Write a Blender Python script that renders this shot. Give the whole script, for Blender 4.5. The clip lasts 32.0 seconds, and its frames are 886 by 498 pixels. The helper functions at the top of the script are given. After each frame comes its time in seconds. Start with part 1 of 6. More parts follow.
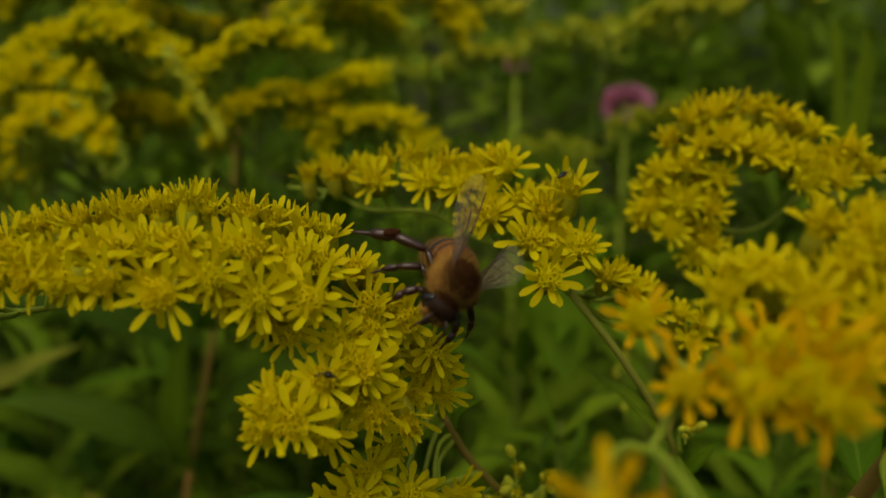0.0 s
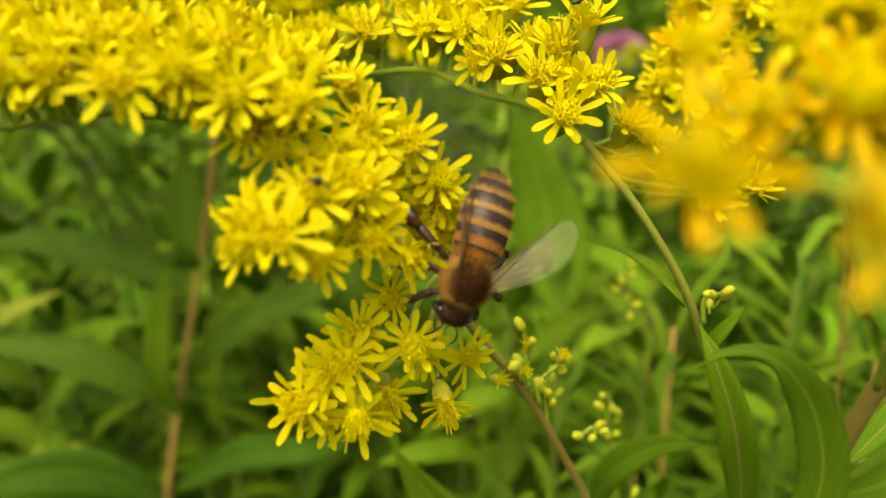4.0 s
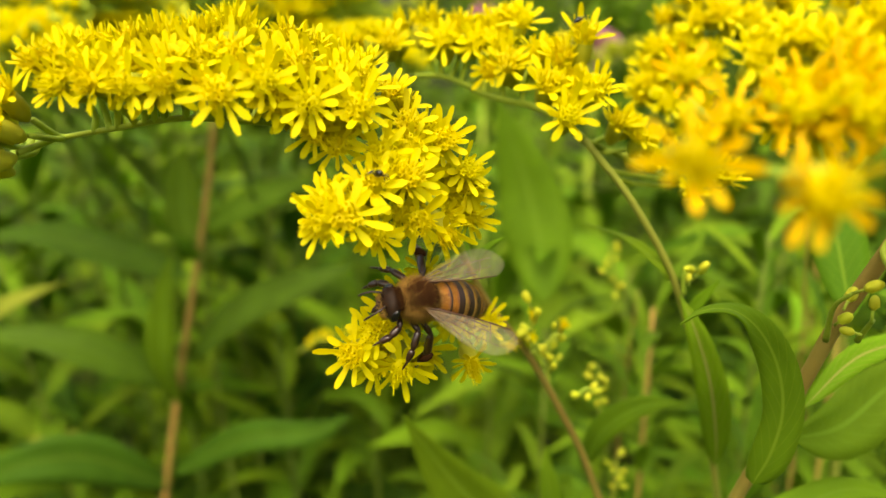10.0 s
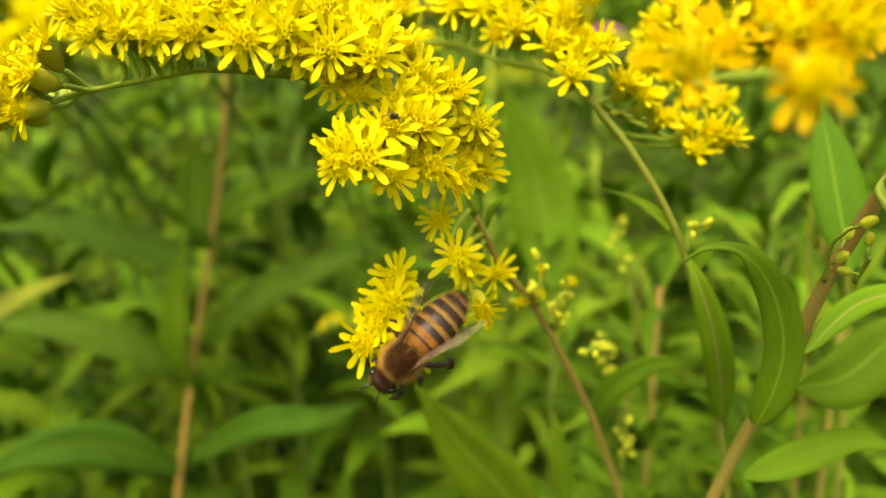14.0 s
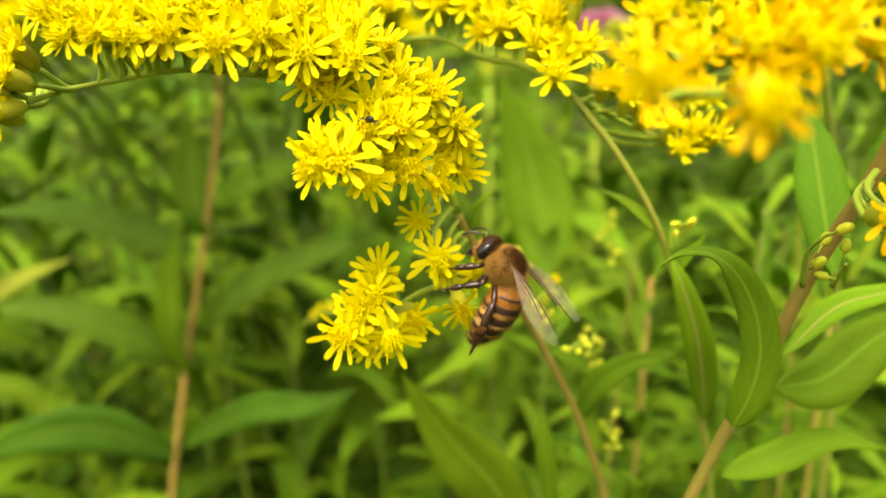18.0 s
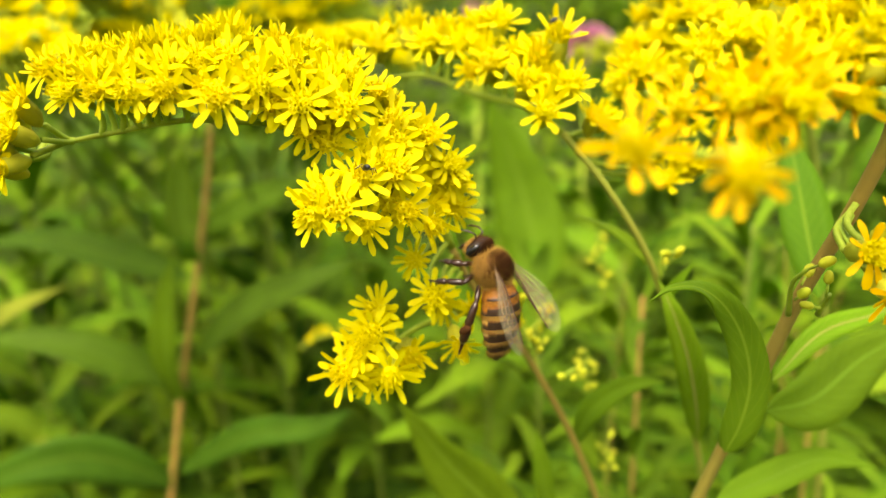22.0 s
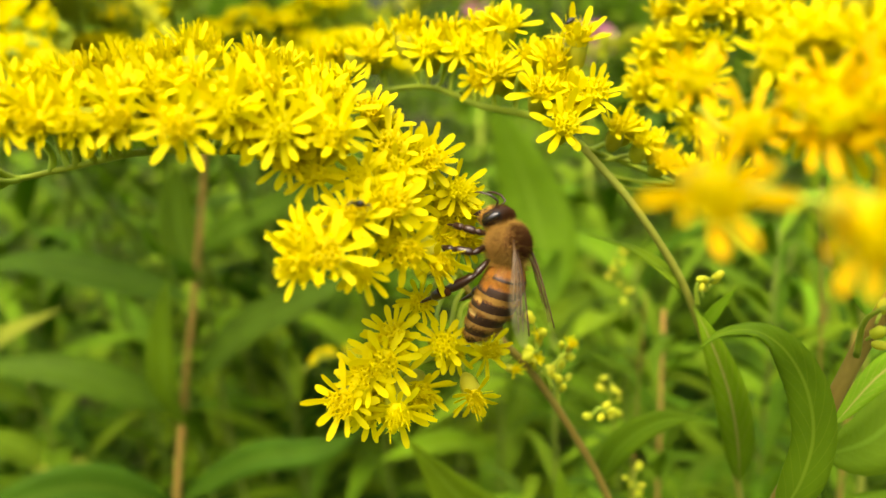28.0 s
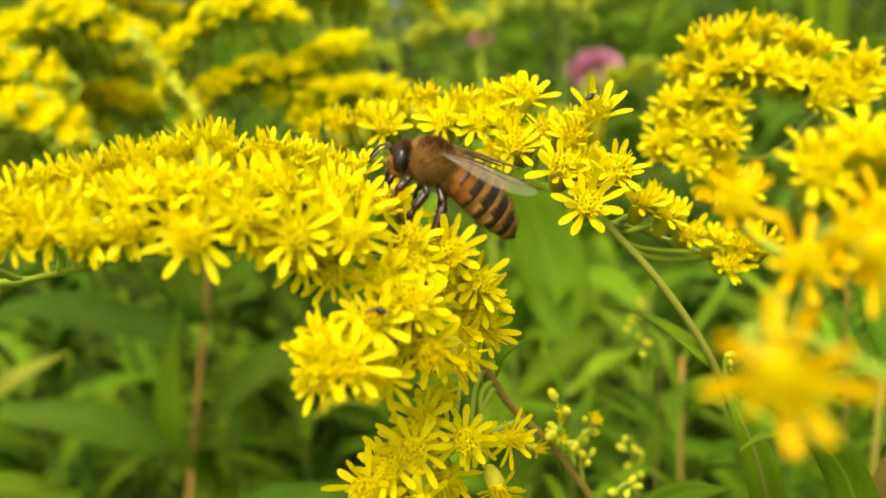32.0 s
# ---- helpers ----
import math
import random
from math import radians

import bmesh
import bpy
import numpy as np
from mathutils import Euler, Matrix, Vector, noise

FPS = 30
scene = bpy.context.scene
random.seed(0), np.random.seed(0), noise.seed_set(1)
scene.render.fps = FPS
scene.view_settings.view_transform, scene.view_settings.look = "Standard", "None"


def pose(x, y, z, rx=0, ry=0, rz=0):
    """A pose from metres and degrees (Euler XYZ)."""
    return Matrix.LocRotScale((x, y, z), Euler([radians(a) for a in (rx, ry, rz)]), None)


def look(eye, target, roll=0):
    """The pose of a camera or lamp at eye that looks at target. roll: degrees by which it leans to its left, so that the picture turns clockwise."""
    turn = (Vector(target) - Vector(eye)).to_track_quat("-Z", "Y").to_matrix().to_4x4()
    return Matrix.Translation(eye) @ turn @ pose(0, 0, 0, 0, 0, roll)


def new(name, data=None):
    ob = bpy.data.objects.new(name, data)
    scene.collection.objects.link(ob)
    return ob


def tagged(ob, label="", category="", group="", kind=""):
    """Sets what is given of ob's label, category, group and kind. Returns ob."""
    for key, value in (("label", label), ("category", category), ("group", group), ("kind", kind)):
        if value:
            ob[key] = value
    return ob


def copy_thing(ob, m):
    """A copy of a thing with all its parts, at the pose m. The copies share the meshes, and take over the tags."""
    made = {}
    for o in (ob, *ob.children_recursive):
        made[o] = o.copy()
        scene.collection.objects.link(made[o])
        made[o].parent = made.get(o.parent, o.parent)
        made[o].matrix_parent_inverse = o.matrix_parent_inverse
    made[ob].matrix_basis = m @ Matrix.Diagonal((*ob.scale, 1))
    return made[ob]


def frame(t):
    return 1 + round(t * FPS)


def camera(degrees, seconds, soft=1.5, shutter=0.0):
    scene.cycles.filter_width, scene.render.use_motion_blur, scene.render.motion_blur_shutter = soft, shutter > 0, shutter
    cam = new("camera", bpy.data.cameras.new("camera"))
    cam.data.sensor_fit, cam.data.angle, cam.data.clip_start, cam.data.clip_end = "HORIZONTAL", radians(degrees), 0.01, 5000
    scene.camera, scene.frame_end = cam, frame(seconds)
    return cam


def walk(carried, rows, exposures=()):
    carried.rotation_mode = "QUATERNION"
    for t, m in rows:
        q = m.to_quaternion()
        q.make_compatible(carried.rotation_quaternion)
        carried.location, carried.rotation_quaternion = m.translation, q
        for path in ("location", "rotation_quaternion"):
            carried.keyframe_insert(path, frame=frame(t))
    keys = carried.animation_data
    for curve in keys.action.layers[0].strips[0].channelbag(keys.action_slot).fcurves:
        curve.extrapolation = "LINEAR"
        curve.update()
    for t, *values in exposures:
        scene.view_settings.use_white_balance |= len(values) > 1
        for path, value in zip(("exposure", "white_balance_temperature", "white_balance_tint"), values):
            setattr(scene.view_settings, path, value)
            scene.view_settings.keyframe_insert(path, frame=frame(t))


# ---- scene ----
cam = camera(63.0, 32.0, soft=1.5)
PATH = [
    (0, (0.00851, 0.00623, 0.95726), (-0.00040, 0.49171, 0.83795), -0.33),
    (0.5, (0.00789, 0.00557, 0.95583), (-0.00106, 0.49107, 0.83661), -0.32),
    (1, (0.00738, 0.00794, 0.95442), (0.00180, 0.49305, 0.83345), -0.07),
    (1.5, (0.00813, 0.00945, 0.95342), (0.00234, 0.49417, 0.83091), -0.26),
    (2, (0.00649, 0.01208, 0.95229), (0.00320, 0.49650, 0.82849), -0.36),
    (2.5, (0.00535, 0.01353, 0.95065), (0.00256, 0.49741, 0.82476), -0.86),
    (3, (0.00643, 0.01354, 0.94919), (0.00317, 0.49673, 0.82067), -0.92),
    (3.5, (0.00733, 0.01207, 0.94477), (0.00493, 0.49373, 0.81058), -0.87),
    (5.5, (0.00485, 0.00855, 0.94299), (0.01038, 0.48731, 0.79891), -0.26),
    (6, (0.00525, 0.00734, 0.94274), (0.01166, 0.48542, 0.79647), -0.44),
    (6.5, (0.00533, 0.00482, 0.94329), (0.01296, 0.48286, 0.79693), -0.24),
    (7, (0.00492, 0.00201, 0.94400), (0.01516, 0.47984, 0.79712), -0.36),
    (7.5, (0.00400, 0.00033, 0.94395), (0.01548, 0.47838, 0.79789), -0.56),
    (8, (0.00272, 0.00043, 0.94476), (0.01605, 0.47866, 0.79944), -0.51),
    (8.5, (0.00268, 0.00028, 0.94445), (0.01730, 0.47888, 0.80046), -0.37),
    (9, (0.00280, 0.00005, 0.94424), (0.01805, 0.47831, 0.79921), -0.64),
    (9.5, (0.00220, -0.00090, 0.94576), (0.01822, 0.47773, 0.80203), -0.52),
    (10, (0.00202, -0.00048, 0.94588), (0.01827, 0.47830, 0.80269), -0.57),
    (10.5, (0.00077, -0.00163, 0.94634), (0.01622, 0.47736, 0.80376), -0.45),
    (11, (0.00041, -0.00375, 0.94690), (0.01519, 0.47541, 0.80482), -0.53),
    (11.5, (-0.00061, -0.00506, 0.94670), (0.01429, 0.47424, 0.80511), -0.77),
    (12, (0.00035, -0.00650, 0.94715), (0.01423, 0.47344, 0.80764), -0.54),
    (12.5, (0.00123, -0.00731, 0.94741), (0.01594, 0.47296, 0.80914), -0.76),
    (13, (0.00281, -0.00904, 0.94832), (0.01431, 0.47093, 0.80867), -1.04),
    (13.5, (0.00003, -0.00899, 0.94614), (0.01174, 0.47115, 0.80709), -1.01),
    (14, (0.00136, -0.00485, 0.94152), (0.01240, 0.47474, 0.80056), -1.11),
    (14.5, (0.00040, -0.00402, 0.93728), (0.01122, 0.47383, 0.79052), -1.04),
    (16.5, (0.00098, -0.00495, 0.94192), (0.01051, 0.46890, 0.78260), -0.79),
    (17, (0.00128, -0.00643, 0.94291), (0.00943, 0.46842, 0.78653), -0.62),
    (17.5, (0.00367, -0.00520, 0.94274), (0.01186, 0.47040, 0.78868), -0.56),
    (18, (0.00354, -0.00441, 0.94320), (0.01392, 0.47175, 0.79100), -0.71),
    (18.5, (0.00315, -0.00351, 0.94321), (0.01287, 0.47323, 0.79282), -0.68),
    (19, (0.00199, -0.00155, 0.94300), (0.01360, 0.47606, 0.79552), -0.55),
    (19.5, (0.00326, 0.00067, 0.94238), (0.01333, 0.47867, 0.79602), -0.86),
    (20, (0.00370, 0.00047, 0.94456), (0.01556, 0.47792, 0.79655), -0.99),
    (20.5, (0.00331, -0.00308, 0.94561), (0.01591, 0.47432, 0.79751), -1.06),
    (21, (0.00359, -0.00668, 0.94574), (0.01753, 0.47124, 0.79944), -1.28),
    (21.5, (0.00189, -0.00572, 0.94655), (0.01661, 0.47231, 0.80071), -1.41),
    (22, (0.00309, -0.00543, 0.94619), (0.01988, 0.47316, 0.80243), -1.82),
    (22.5, (0.00236, -0.00376, 0.94617), (0.01966, 0.47451, 0.80139), -2.31),
    (23, (0.00245, -0.00276, 0.94589), (0.02098, 0.47563, 0.80168), -2.54),
    (23.5, (0.00173, -0.00222, 0.94626), (0.01864, 0.47637, 0.80249), -2.69),
    (24, (0.00089, -0.00108, 0.94757), (0.01633, 0.47709, 0.80225), -2.66),
    (24.5, (0.00174, 0.00031, 0.94740), (0.01854, 0.47849, 0.80227), -2.49),
    (25, (0.00130, 0.00124, 0.94805), (0.01904, 0.47977, 0.80420), -2.57),
    (25.5, (0.00209, 0.00149, 0.94916), (0.01734, 0.47957, 0.80354), -2.84),
    (27.5, (0.00216, 0.00375, 0.94689), (0.01502, 0.48277, 0.80416), -3.13),
    (28, (0.00332, 0.00505, 0.94669), (0.01640, 0.48400, 0.80375), -3.60),
    (28.5, (0.00234, 0.00473, 0.94508), (0.01818, 0.48458, 0.80547), -3.54),
    (29, (0.00221, 0.00648, 0.94722), (0.02007, 0.48546, 0.80489), -3.53),
    (29.5, (0.00118, 0.00658, 0.94793), (0.02183, 0.48620, 0.80816), -3.41),
    (30, (0.00353, 0.00706, 0.94796), (0.02123, 0.48665, 0.80768), -3.66),
    (30.5, (0.00261, 0.00722, 0.95032), (0.02198, 0.48760, 0.81301), -3.40),
    (31, (0.00365, 0.00894, 0.95193), (0.01617, 0.48855, 0.81115), -4.46),
    (31.5, (0.00202, 0.00823, 0.95128), (0.01681, 0.49086, 0.82150), -3.72),
    (32, (0.00265, 0.00891, 0.95192), (0.01203, 0.49196, 0.82317), -4.53),
]
EXPOSURES = [(0, -1.75, 7350, 4), (0.2, -1.15, 7350, 4), (0.4, -0.55, 7350, 4), (0.6, -0.1, 7350, 4), (0.8, 0.1, 7350, 4), (2, 0.09, 7350, 4), (3, 0, 7350, 4), (3.6, 0.06, 7350, 4), (6, 0.24, 7350, 4), (9, 0.32, 7350, 4), (13, 0.35, 7350, 4), (14.5, 0.48, 7350, 4), (17, 0.7, 7350, 4), (25, 0.69, 7350, 4), (28, 0.5, 7350, 4), (30, 0.42, 7350, 4), (32, 0.34, 7350, 4)]
walk(cam, [(t, look(eye, target, roll)) for t, eye, target, roll in PATH], EXPOSURES)
cam.data.dof.use_dof = True
cam.data.dof.focus_distance = 0.0645
cam.data.dof.aperture_fstop = 21.5

# ---- light: bright, thinly overcast afternoon ----
SUN_ELEV, SUN_TURN = 62.0, 200.0
world = bpy.data.worlds.new("sky")
scene.world = world
world.use_nodes = True
wn = world.node_tree.nodes
sky = wn.new("ShaderNodeTexSky")
sky.sky_type, sky.sun_disc = "NISHITA", False
sky.sun_elevation, sky.sun_rotation = radians(SUN_ELEV), radians(SUN_TURN)
sky.dust_density, sky.air_density = 8.0, 1.0
world.node_tree.links.new(sky.outputs[0], wn["Background"].inputs[0])
wn["Background"].inputs[1].default_value = 0.284
lamp = bpy.data.lights.new("sun", "SUN")
lamp.energy, lamp.angle, lamp.color = 0.70, radians(40), (1.0, 0.94, 0.82)
sun = new("sun", lamp)
SUN_DIR = Vector((math.sin(radians(SUN_TURN)) * math.cos(radians(SUN_ELEV)), math.cos(radians(SUN_TURN)) * math.cos(radians(SUN_ELEV)), math.sin(radians(SUN_ELEV))))
sun.matrix_world = look(SUN_DIR * 5, (0, 0, 0))

MM = 0.001
BASE = Vector((0, 0, 0.9))


def place(v):
    return BASE + Vector(v[:3]) * MM


# ---- materials ----
def material(name, colour, rough=0.6, var=0.25, scale=300.0, hue=0.0, through_light=0.0, bump=0.0, bump_scale=900.0, spec=0.3, second=None, sheen=0.0):
    """A grained surface: two scales of colour variation, a little relief, light through thin tissue."""
    m = bpy.data.materials.new(name)
    m.use_nodes = True
    nt = m.node_tree
    n, link = nt.nodes, nt.links.new
    b = n["Principled BSDF"]
    b.inputs["Roughness"].default_value = rough
    b.inputs["Specular IOR Level"].default_value = spec
    co = n.new("ShaderNodeTexCoord")
    fine, broad, info = n.new("ShaderNodeTexNoise"), n.new("ShaderNodeTexNoise"), n.new("ShaderNodeObjectInfo")
    fine.inputs["Scale"].default_value, fine.inputs["Detail"].default_value = scale, 4
    broad.inputs["Scale"].default_value, broad.inputs["Detail"].default_value = scale * 0.13, 2
    for q in (fine, broad):
        link(co.outputs["Object"], q.inputs["Vector"])
    mix = n.new("ShaderNodeMix")
    mix.data_type = "RGBA"
    dark = second or tuple(c * (1 - var) for c in colour)
    lite = colour if second else tuple(min(1, c * (1 + var * 0.6)) for c in colour)
    mix.inputs[6].default_value, mix.inputs[7].default_value = (*dark, 1), (*lite, 1)
    add = n.new("ShaderNodeMath")
    add.operation = "MULTIPLY_ADD"
    add.inputs[1].default_value = 0.55
    half = n.new("ShaderNodeMath")
    half.operation = "MULTIPLY"
    half.inputs[1].default_value = 0.45
    link(fine.outputs["Fac"], half.inputs[0])
    link(broad.outputs["Fac"], add.inputs[0])
    link(half.outputs[0], add.inputs[2])
    ramp = n.new("ShaderNodeMapRange")
    ramp.inputs[1].default_value, ramp.inputs[2].default_value = 0.32, 0.68
    link(add.outputs[0], ramp.inputs[0])
    link(ramp.outputs[0], mix.inputs[0])
    hs = n.new("ShaderNodeHueSaturation")
    link(mix.outputs[2], hs.inputs["Color"])
    vr = n.new("ShaderNodeMapRange")
    vr.inputs[3].default_value, vr.inputs[4].default_value = 1 - var * 0.6, 1 + var * 0.5
    link(info.outputs["Random"], vr.inputs[0])
    link(vr.outputs[0], hs.inputs["Value"])
    if hue:
        hr = n.new("ShaderNodeMapRange")
        hr.inputs[3].default_value, hr.inputs[4].default_value = 0.5 - hue, 0.5 + hue
        wob = n.new("ShaderNodeMath")
        wob.operation = "FRACT"
        sc = n.new("ShaderNodeMath")
        sc.operation = "MULTIPLY"
        sc.inputs[1].default_value = 7.31
        link(info.outputs["Random"], sc.inputs[0])
        link(sc.outputs[0], wob.inputs[0])
        link(wob.outputs[0], hr.inputs[0])
        link(hr.outputs[0], hs.inputs["Hue"])
    link(hs.outputs[0], b.inputs["Base Color"])
    if sheen:
        b.inputs["Sheen Weight"].default_value = sheen
    if bump:
        bn, bp = n.new("ShaderNodeTexNoise"), n.new("ShaderNodeBump")
        bn.inputs["Scale"].default_value = bump_scale
        link(co.outputs["Object"], bn.inputs["Vector"])
        bp.inputs["Strength"].default_value, bp.inputs["Distance"].default_value = bump, 0.0003
        link(bn.outputs["Fac"], bp.inputs["Height"])
        link(bp.outputs[0], b.inputs["Normal"])
    if through_light:
        tr, sh = n.new("ShaderNodeBsdfTranslucent"), n.new("ShaderNodeMixShader")
        link(hs.outputs[0], tr.inputs["Color"])
        sh.inputs[0].default_value = through_light
        link(b.outputs[0], sh.inputs[1])
        link(tr.outputs[0], sh.inputs[2])
        link(sh.outputs[0], n["Material Output"].inputs[0])
    return m


def leaf_material(name, colour, vein, rough=0.55):
    """Leaf blade with a pale midrib and side veins drawn along its own length and width."""
    m = material(name, colour, rough, 0.3, 120, 0.012, 0.40, 0.25, 2500, 0.07)
    n, link = m.node_tree.nodes, m.node_tree.links.new
    hs = [q for q in n if q.type == "HUE_SAT"][0]
    uv, sep = n.new("ShaderNodeUVMap"), n.new("ShaderNodeSeparateXYZ")
    link(uv.outputs[0], sep.inputs[0])
    off = n.new("ShaderNodeMath")
    off.operation = "SUBTRACT"
    off.inputs[1].default_value = 0.5
    link(sep.outputs[0], off.inputs[0])
    ab = n.new("ShaderNodeMath")
    ab.operation = "ABSOLUTE"
    link(off.outputs[0], ab.inputs[0])
    rib = n.new("ShaderNodeMapRange")
    rib.inputs[1].default_value, rib.inputs[2].default_value = 0.055, 0.02
    link(ab.outputs[0], rib.inputs[0])
    # side veins: slanting stripes
    slant = n.new("ShaderNodeMath")
    slant.operation = "MULTIPLY_ADD"
    slant.inputs[1].default_value = -0.35
    link(ab.outputs[0], slant.inputs[0])
    link(sep.outputs[1], slant.inputs[2])
    st = n.new("ShaderNodeMath")
    st.operation = "MULTIPLY"
    st.inputs[1].default_value = 14.0
    link(slant.outputs[0], st.inputs[0])
    fr = n.new("ShaderNodeMath")
    fr.operation = "PINGPONG"
    fr.inputs[1].default_value = 0.5
    link(st.outputs[0], fr.inputs[0])
    sv = n.new("ShaderNodeMapRange")
    sv.inputs[1].default_value, sv.inputs[2].default_value, sv.inputs[4].default_value = 0.07, 0.02, 0.35
    link(fr.outputs[0], sv.inputs[0])
    mx = n.new("ShaderNodeMath")
    mx.operation = "MAXIMUM"
    link(rib.outputs[0], mx.inputs[0])
    link(sv.outputs[0], mx.inputs[1])
    mix = n.new("ShaderNodeMix")
    mix.data_type = "RGBA"
    mix.inputs[7].default_value = (*vein, 1)
    link(mx.outputs[0], mix.inputs[0])
    link(hs.outputs[0], mix.inputs[6])
    for q in n:
        if q.type in ("BSDF_PRINCIPLED", "BSDF_TRANSLUCENT"):
            link(mix.outputs[2], q.inputs[0])
    return m


PETAL = material("petal_yellow", (0.82, 0.78, 0.020), 0.6, 0.08, 500, 0.004, 0.54, 0.1, 4000, 0.1, second=(0.82, 0.72, 0.015))
# yellow petal again, deeper: shade on the near heads is put into its colour
PETAL_SHADED = material("petal_yellow_shaded", (0.82, 0.62, 0.010), 0.6, 0.08, 500, 0.006, 0.40, 0.1, 4000, 0.1, second=(0.80, 0.50, 0.008))
DISC = material("disc_floret_yellow", (0.82, 0.715, 0.014), 0.6, 0.10, 900, 0.006, 0.45, 0.1, 4000, 0.1)
CUP = material("involucre_green_yellow", (0.50, 0.50, 0.03), 0.6, 0.2, 700, 0.01, 0.2, spec=0.15)
TWIG = material("twig_green", (0.30, 0.40, 0.03), 0.6, 0.25, 300, 0.01, 0.0, 0.3, 2500, 0.2)
STEM_BROWN = material("stem_reddish_brown", (0.28, 0.14, 0.04), 0.65, 0.3, 180, 0.01, 0.0, 0.4, 1500, 0.15, second=(0.24, 0.19, 0.03))
STEM_OLIVE = material("stem_olive", (0.27, 0.28, 0.04), 0.65, 0.3, 180, 0.01, 0.0, 0.4, 1500, 0.12, second=(0.20, 0.26, 0.03))
STEM_TAN = material("stem_tan", (0.37, 0.22, 0.05), 0.65, 0.3, 180, 0.01, 0.0, 0.4, 1500, 0.15, second=(0.25, 0.22, 0.035))
STEM_GREEN = material("stem_dark_green", (0.13, 0.19, 0.02), 0.65, 0.3, 180, 0.01, 0.0, 0.3, 1500, 0.15)
BUD = material("bud_yellow_green", (0.55, 0.58, 0.03), 0.5, 0.2, 600, 0.01, 0.2, spec=0.2)
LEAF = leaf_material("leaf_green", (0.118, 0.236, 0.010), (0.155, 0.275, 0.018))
LEAF_RIB = leaf_material("leaf_green_tan_rib", (0.165, 0.295, 0.010), (0.34, 0.34, 0.07))
LEAF_PALE = leaf_material("leaf_pale_green", (0.185, 0.325, 0.014), (0.24, 0.37, 0.025))
LEAF_OLD = leaf_material("leaf_yellowing", (0.27, 0.32, 0.030), (0.32, 0.36, 0.05))
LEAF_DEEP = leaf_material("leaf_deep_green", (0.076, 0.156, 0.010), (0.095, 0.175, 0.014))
SOIL = material("soil_and_litter", (0.035, 0.04, 0.012), 0.95, 0.5, 40, 0.0, 0.0, 0.8, 120, 0.05)
BLACK = material("beetle_black", (0.012, 0.011, 0.010), 0.3, 0.2, 900, spec=0.5)
PINK = material("pink_petal", (0.72, 0.32, 0.47), 0.6, 0.2, 200, 0.01, 0.25, spec=0.1)


# ---- building blocks ----
def mesh_of(name, verts, faces, mats, index=None, uvs=None, smooth=True):
    me = bpy.data.meshes.new(name)
    me.from_pydata([tuple(v) for v in verts], [], faces)
    for m in mats:
        me.materials.append(m)
    if index is not None:
        me.polygons.foreach_set("material_index", index)
    me.polygons.foreach_set("use_smooth", [smooth] * len(me.polygons))
    if uvs is not None:
        layer = me.uv_layers.new(name="UVMap")
        for k, loop in enumerate(me.loops):
            layer.data[k].uv = uvs[loop.vertex_index]
    me.update()
    return me


def part(name, me, parent, label="", m=None):
    ob = new(name, me)
    ob.parent = parent
    if m is not None:
        ob.matrix_basis = m
    if label:
        tagged(ob, label)
    return ob


class Shape:
    """Collects vertices and faces of one mesh."""

    def __init__(self):
        self.v, self.f, self.i, self.uv = [], [], [], []

    def add(self, verts, faces, mat=0, uvs=None):
        k = len(self.v)
        self.v += [Vector(p) for p in verts]
        self.f += [tuple(a + k for a in q) for q in faces]
        self.i += [mat] * len(faces)
        self.uv += uvs if uvs else [(0.5, 0.5)] * len(verts)

    def mesh(self, name, mats, smooth=True):
        return mesh_of(name, self.v, self.f, mats, self.i, self.uv, smooth)


def smooth_curve(pts, steps=6):
    """Catmull-Rom through the points."""
    pts = [Vector(p) for p in pts]
    if len(pts) < 3:
        return [pts[0].lerp(pts[-1], k / steps) for k in range(steps + 1)]
    full = [2 * pts[0] - pts[1]] + pts + [2 * pts[-1] - pts[-2]]
    res = []
    for a, b, c, d in zip(full, full[1:], full[2:], full[3:]):
        for k in range(steps):
            t = k / steps
            res.append(0.5 * (2 * b + (c - a) * t + (2 * a - 5 * b + 4 * c - d) * t * t + (3 * b - 3 * c + d - a) * t ** 3))
    return res + [pts[-1]]


def frames_along(pts):
    """A turning-free frame (tangent, side, up) at each point."""
    res, side = [], None
    for k, p in enumerate(pts):
        tan = (pts[min(k + 1, len(pts) - 1)] - pts[max(k - 1, 0)]).normalized()
        if side is None:
            side = tan.cross(Vector((0, 0, 1)) if abs(tan.z) < 0.9 else Vector((1, 0, 0))).normalized()
        side = (side - tan * side.dot(tan)).normalized()
        res.append((tan, side, side.cross(tan)))
    return res


def tube(shape, pts, radii, sides=8, mat=0, cap=True):
    """A round rod along the points, its radius given at both ends or at each point."""
    n = len(pts)
    if len(radii) == 2:
        gone = [0.0]
        for a, b in zip(pts, pts[1:]):
            gone.append(gone[-1] + (b - a).length)
        radii = [radii[0] + (radii[1] - radii[0]) * g / max(gone[-1], 1e-9) for g in gone]
    verts, faces = [], []
    for p, r, (tan, s, u) in zip(pts, radii, frames_along(pts)):
        for j in range(sides):
            a = 2 * math.pi * j / sides
            verts.append(p + s * (r * math.cos(a)) + u * (r * math.sin(a)))
    for k in range(n - 1):
        for j in range(sides):
            faces.append((k * sides + j, k * sides + (j + 1) % sides, (k + 1) * sides + (j + 1) % sides, (k + 1) * sides + j))
    if cap:
        faces.append(tuple(range(sides))[::-1])
        faces.append(tuple(range((n - 1) * sides, n * sides)))
    shape.add(verts, faces, mat)


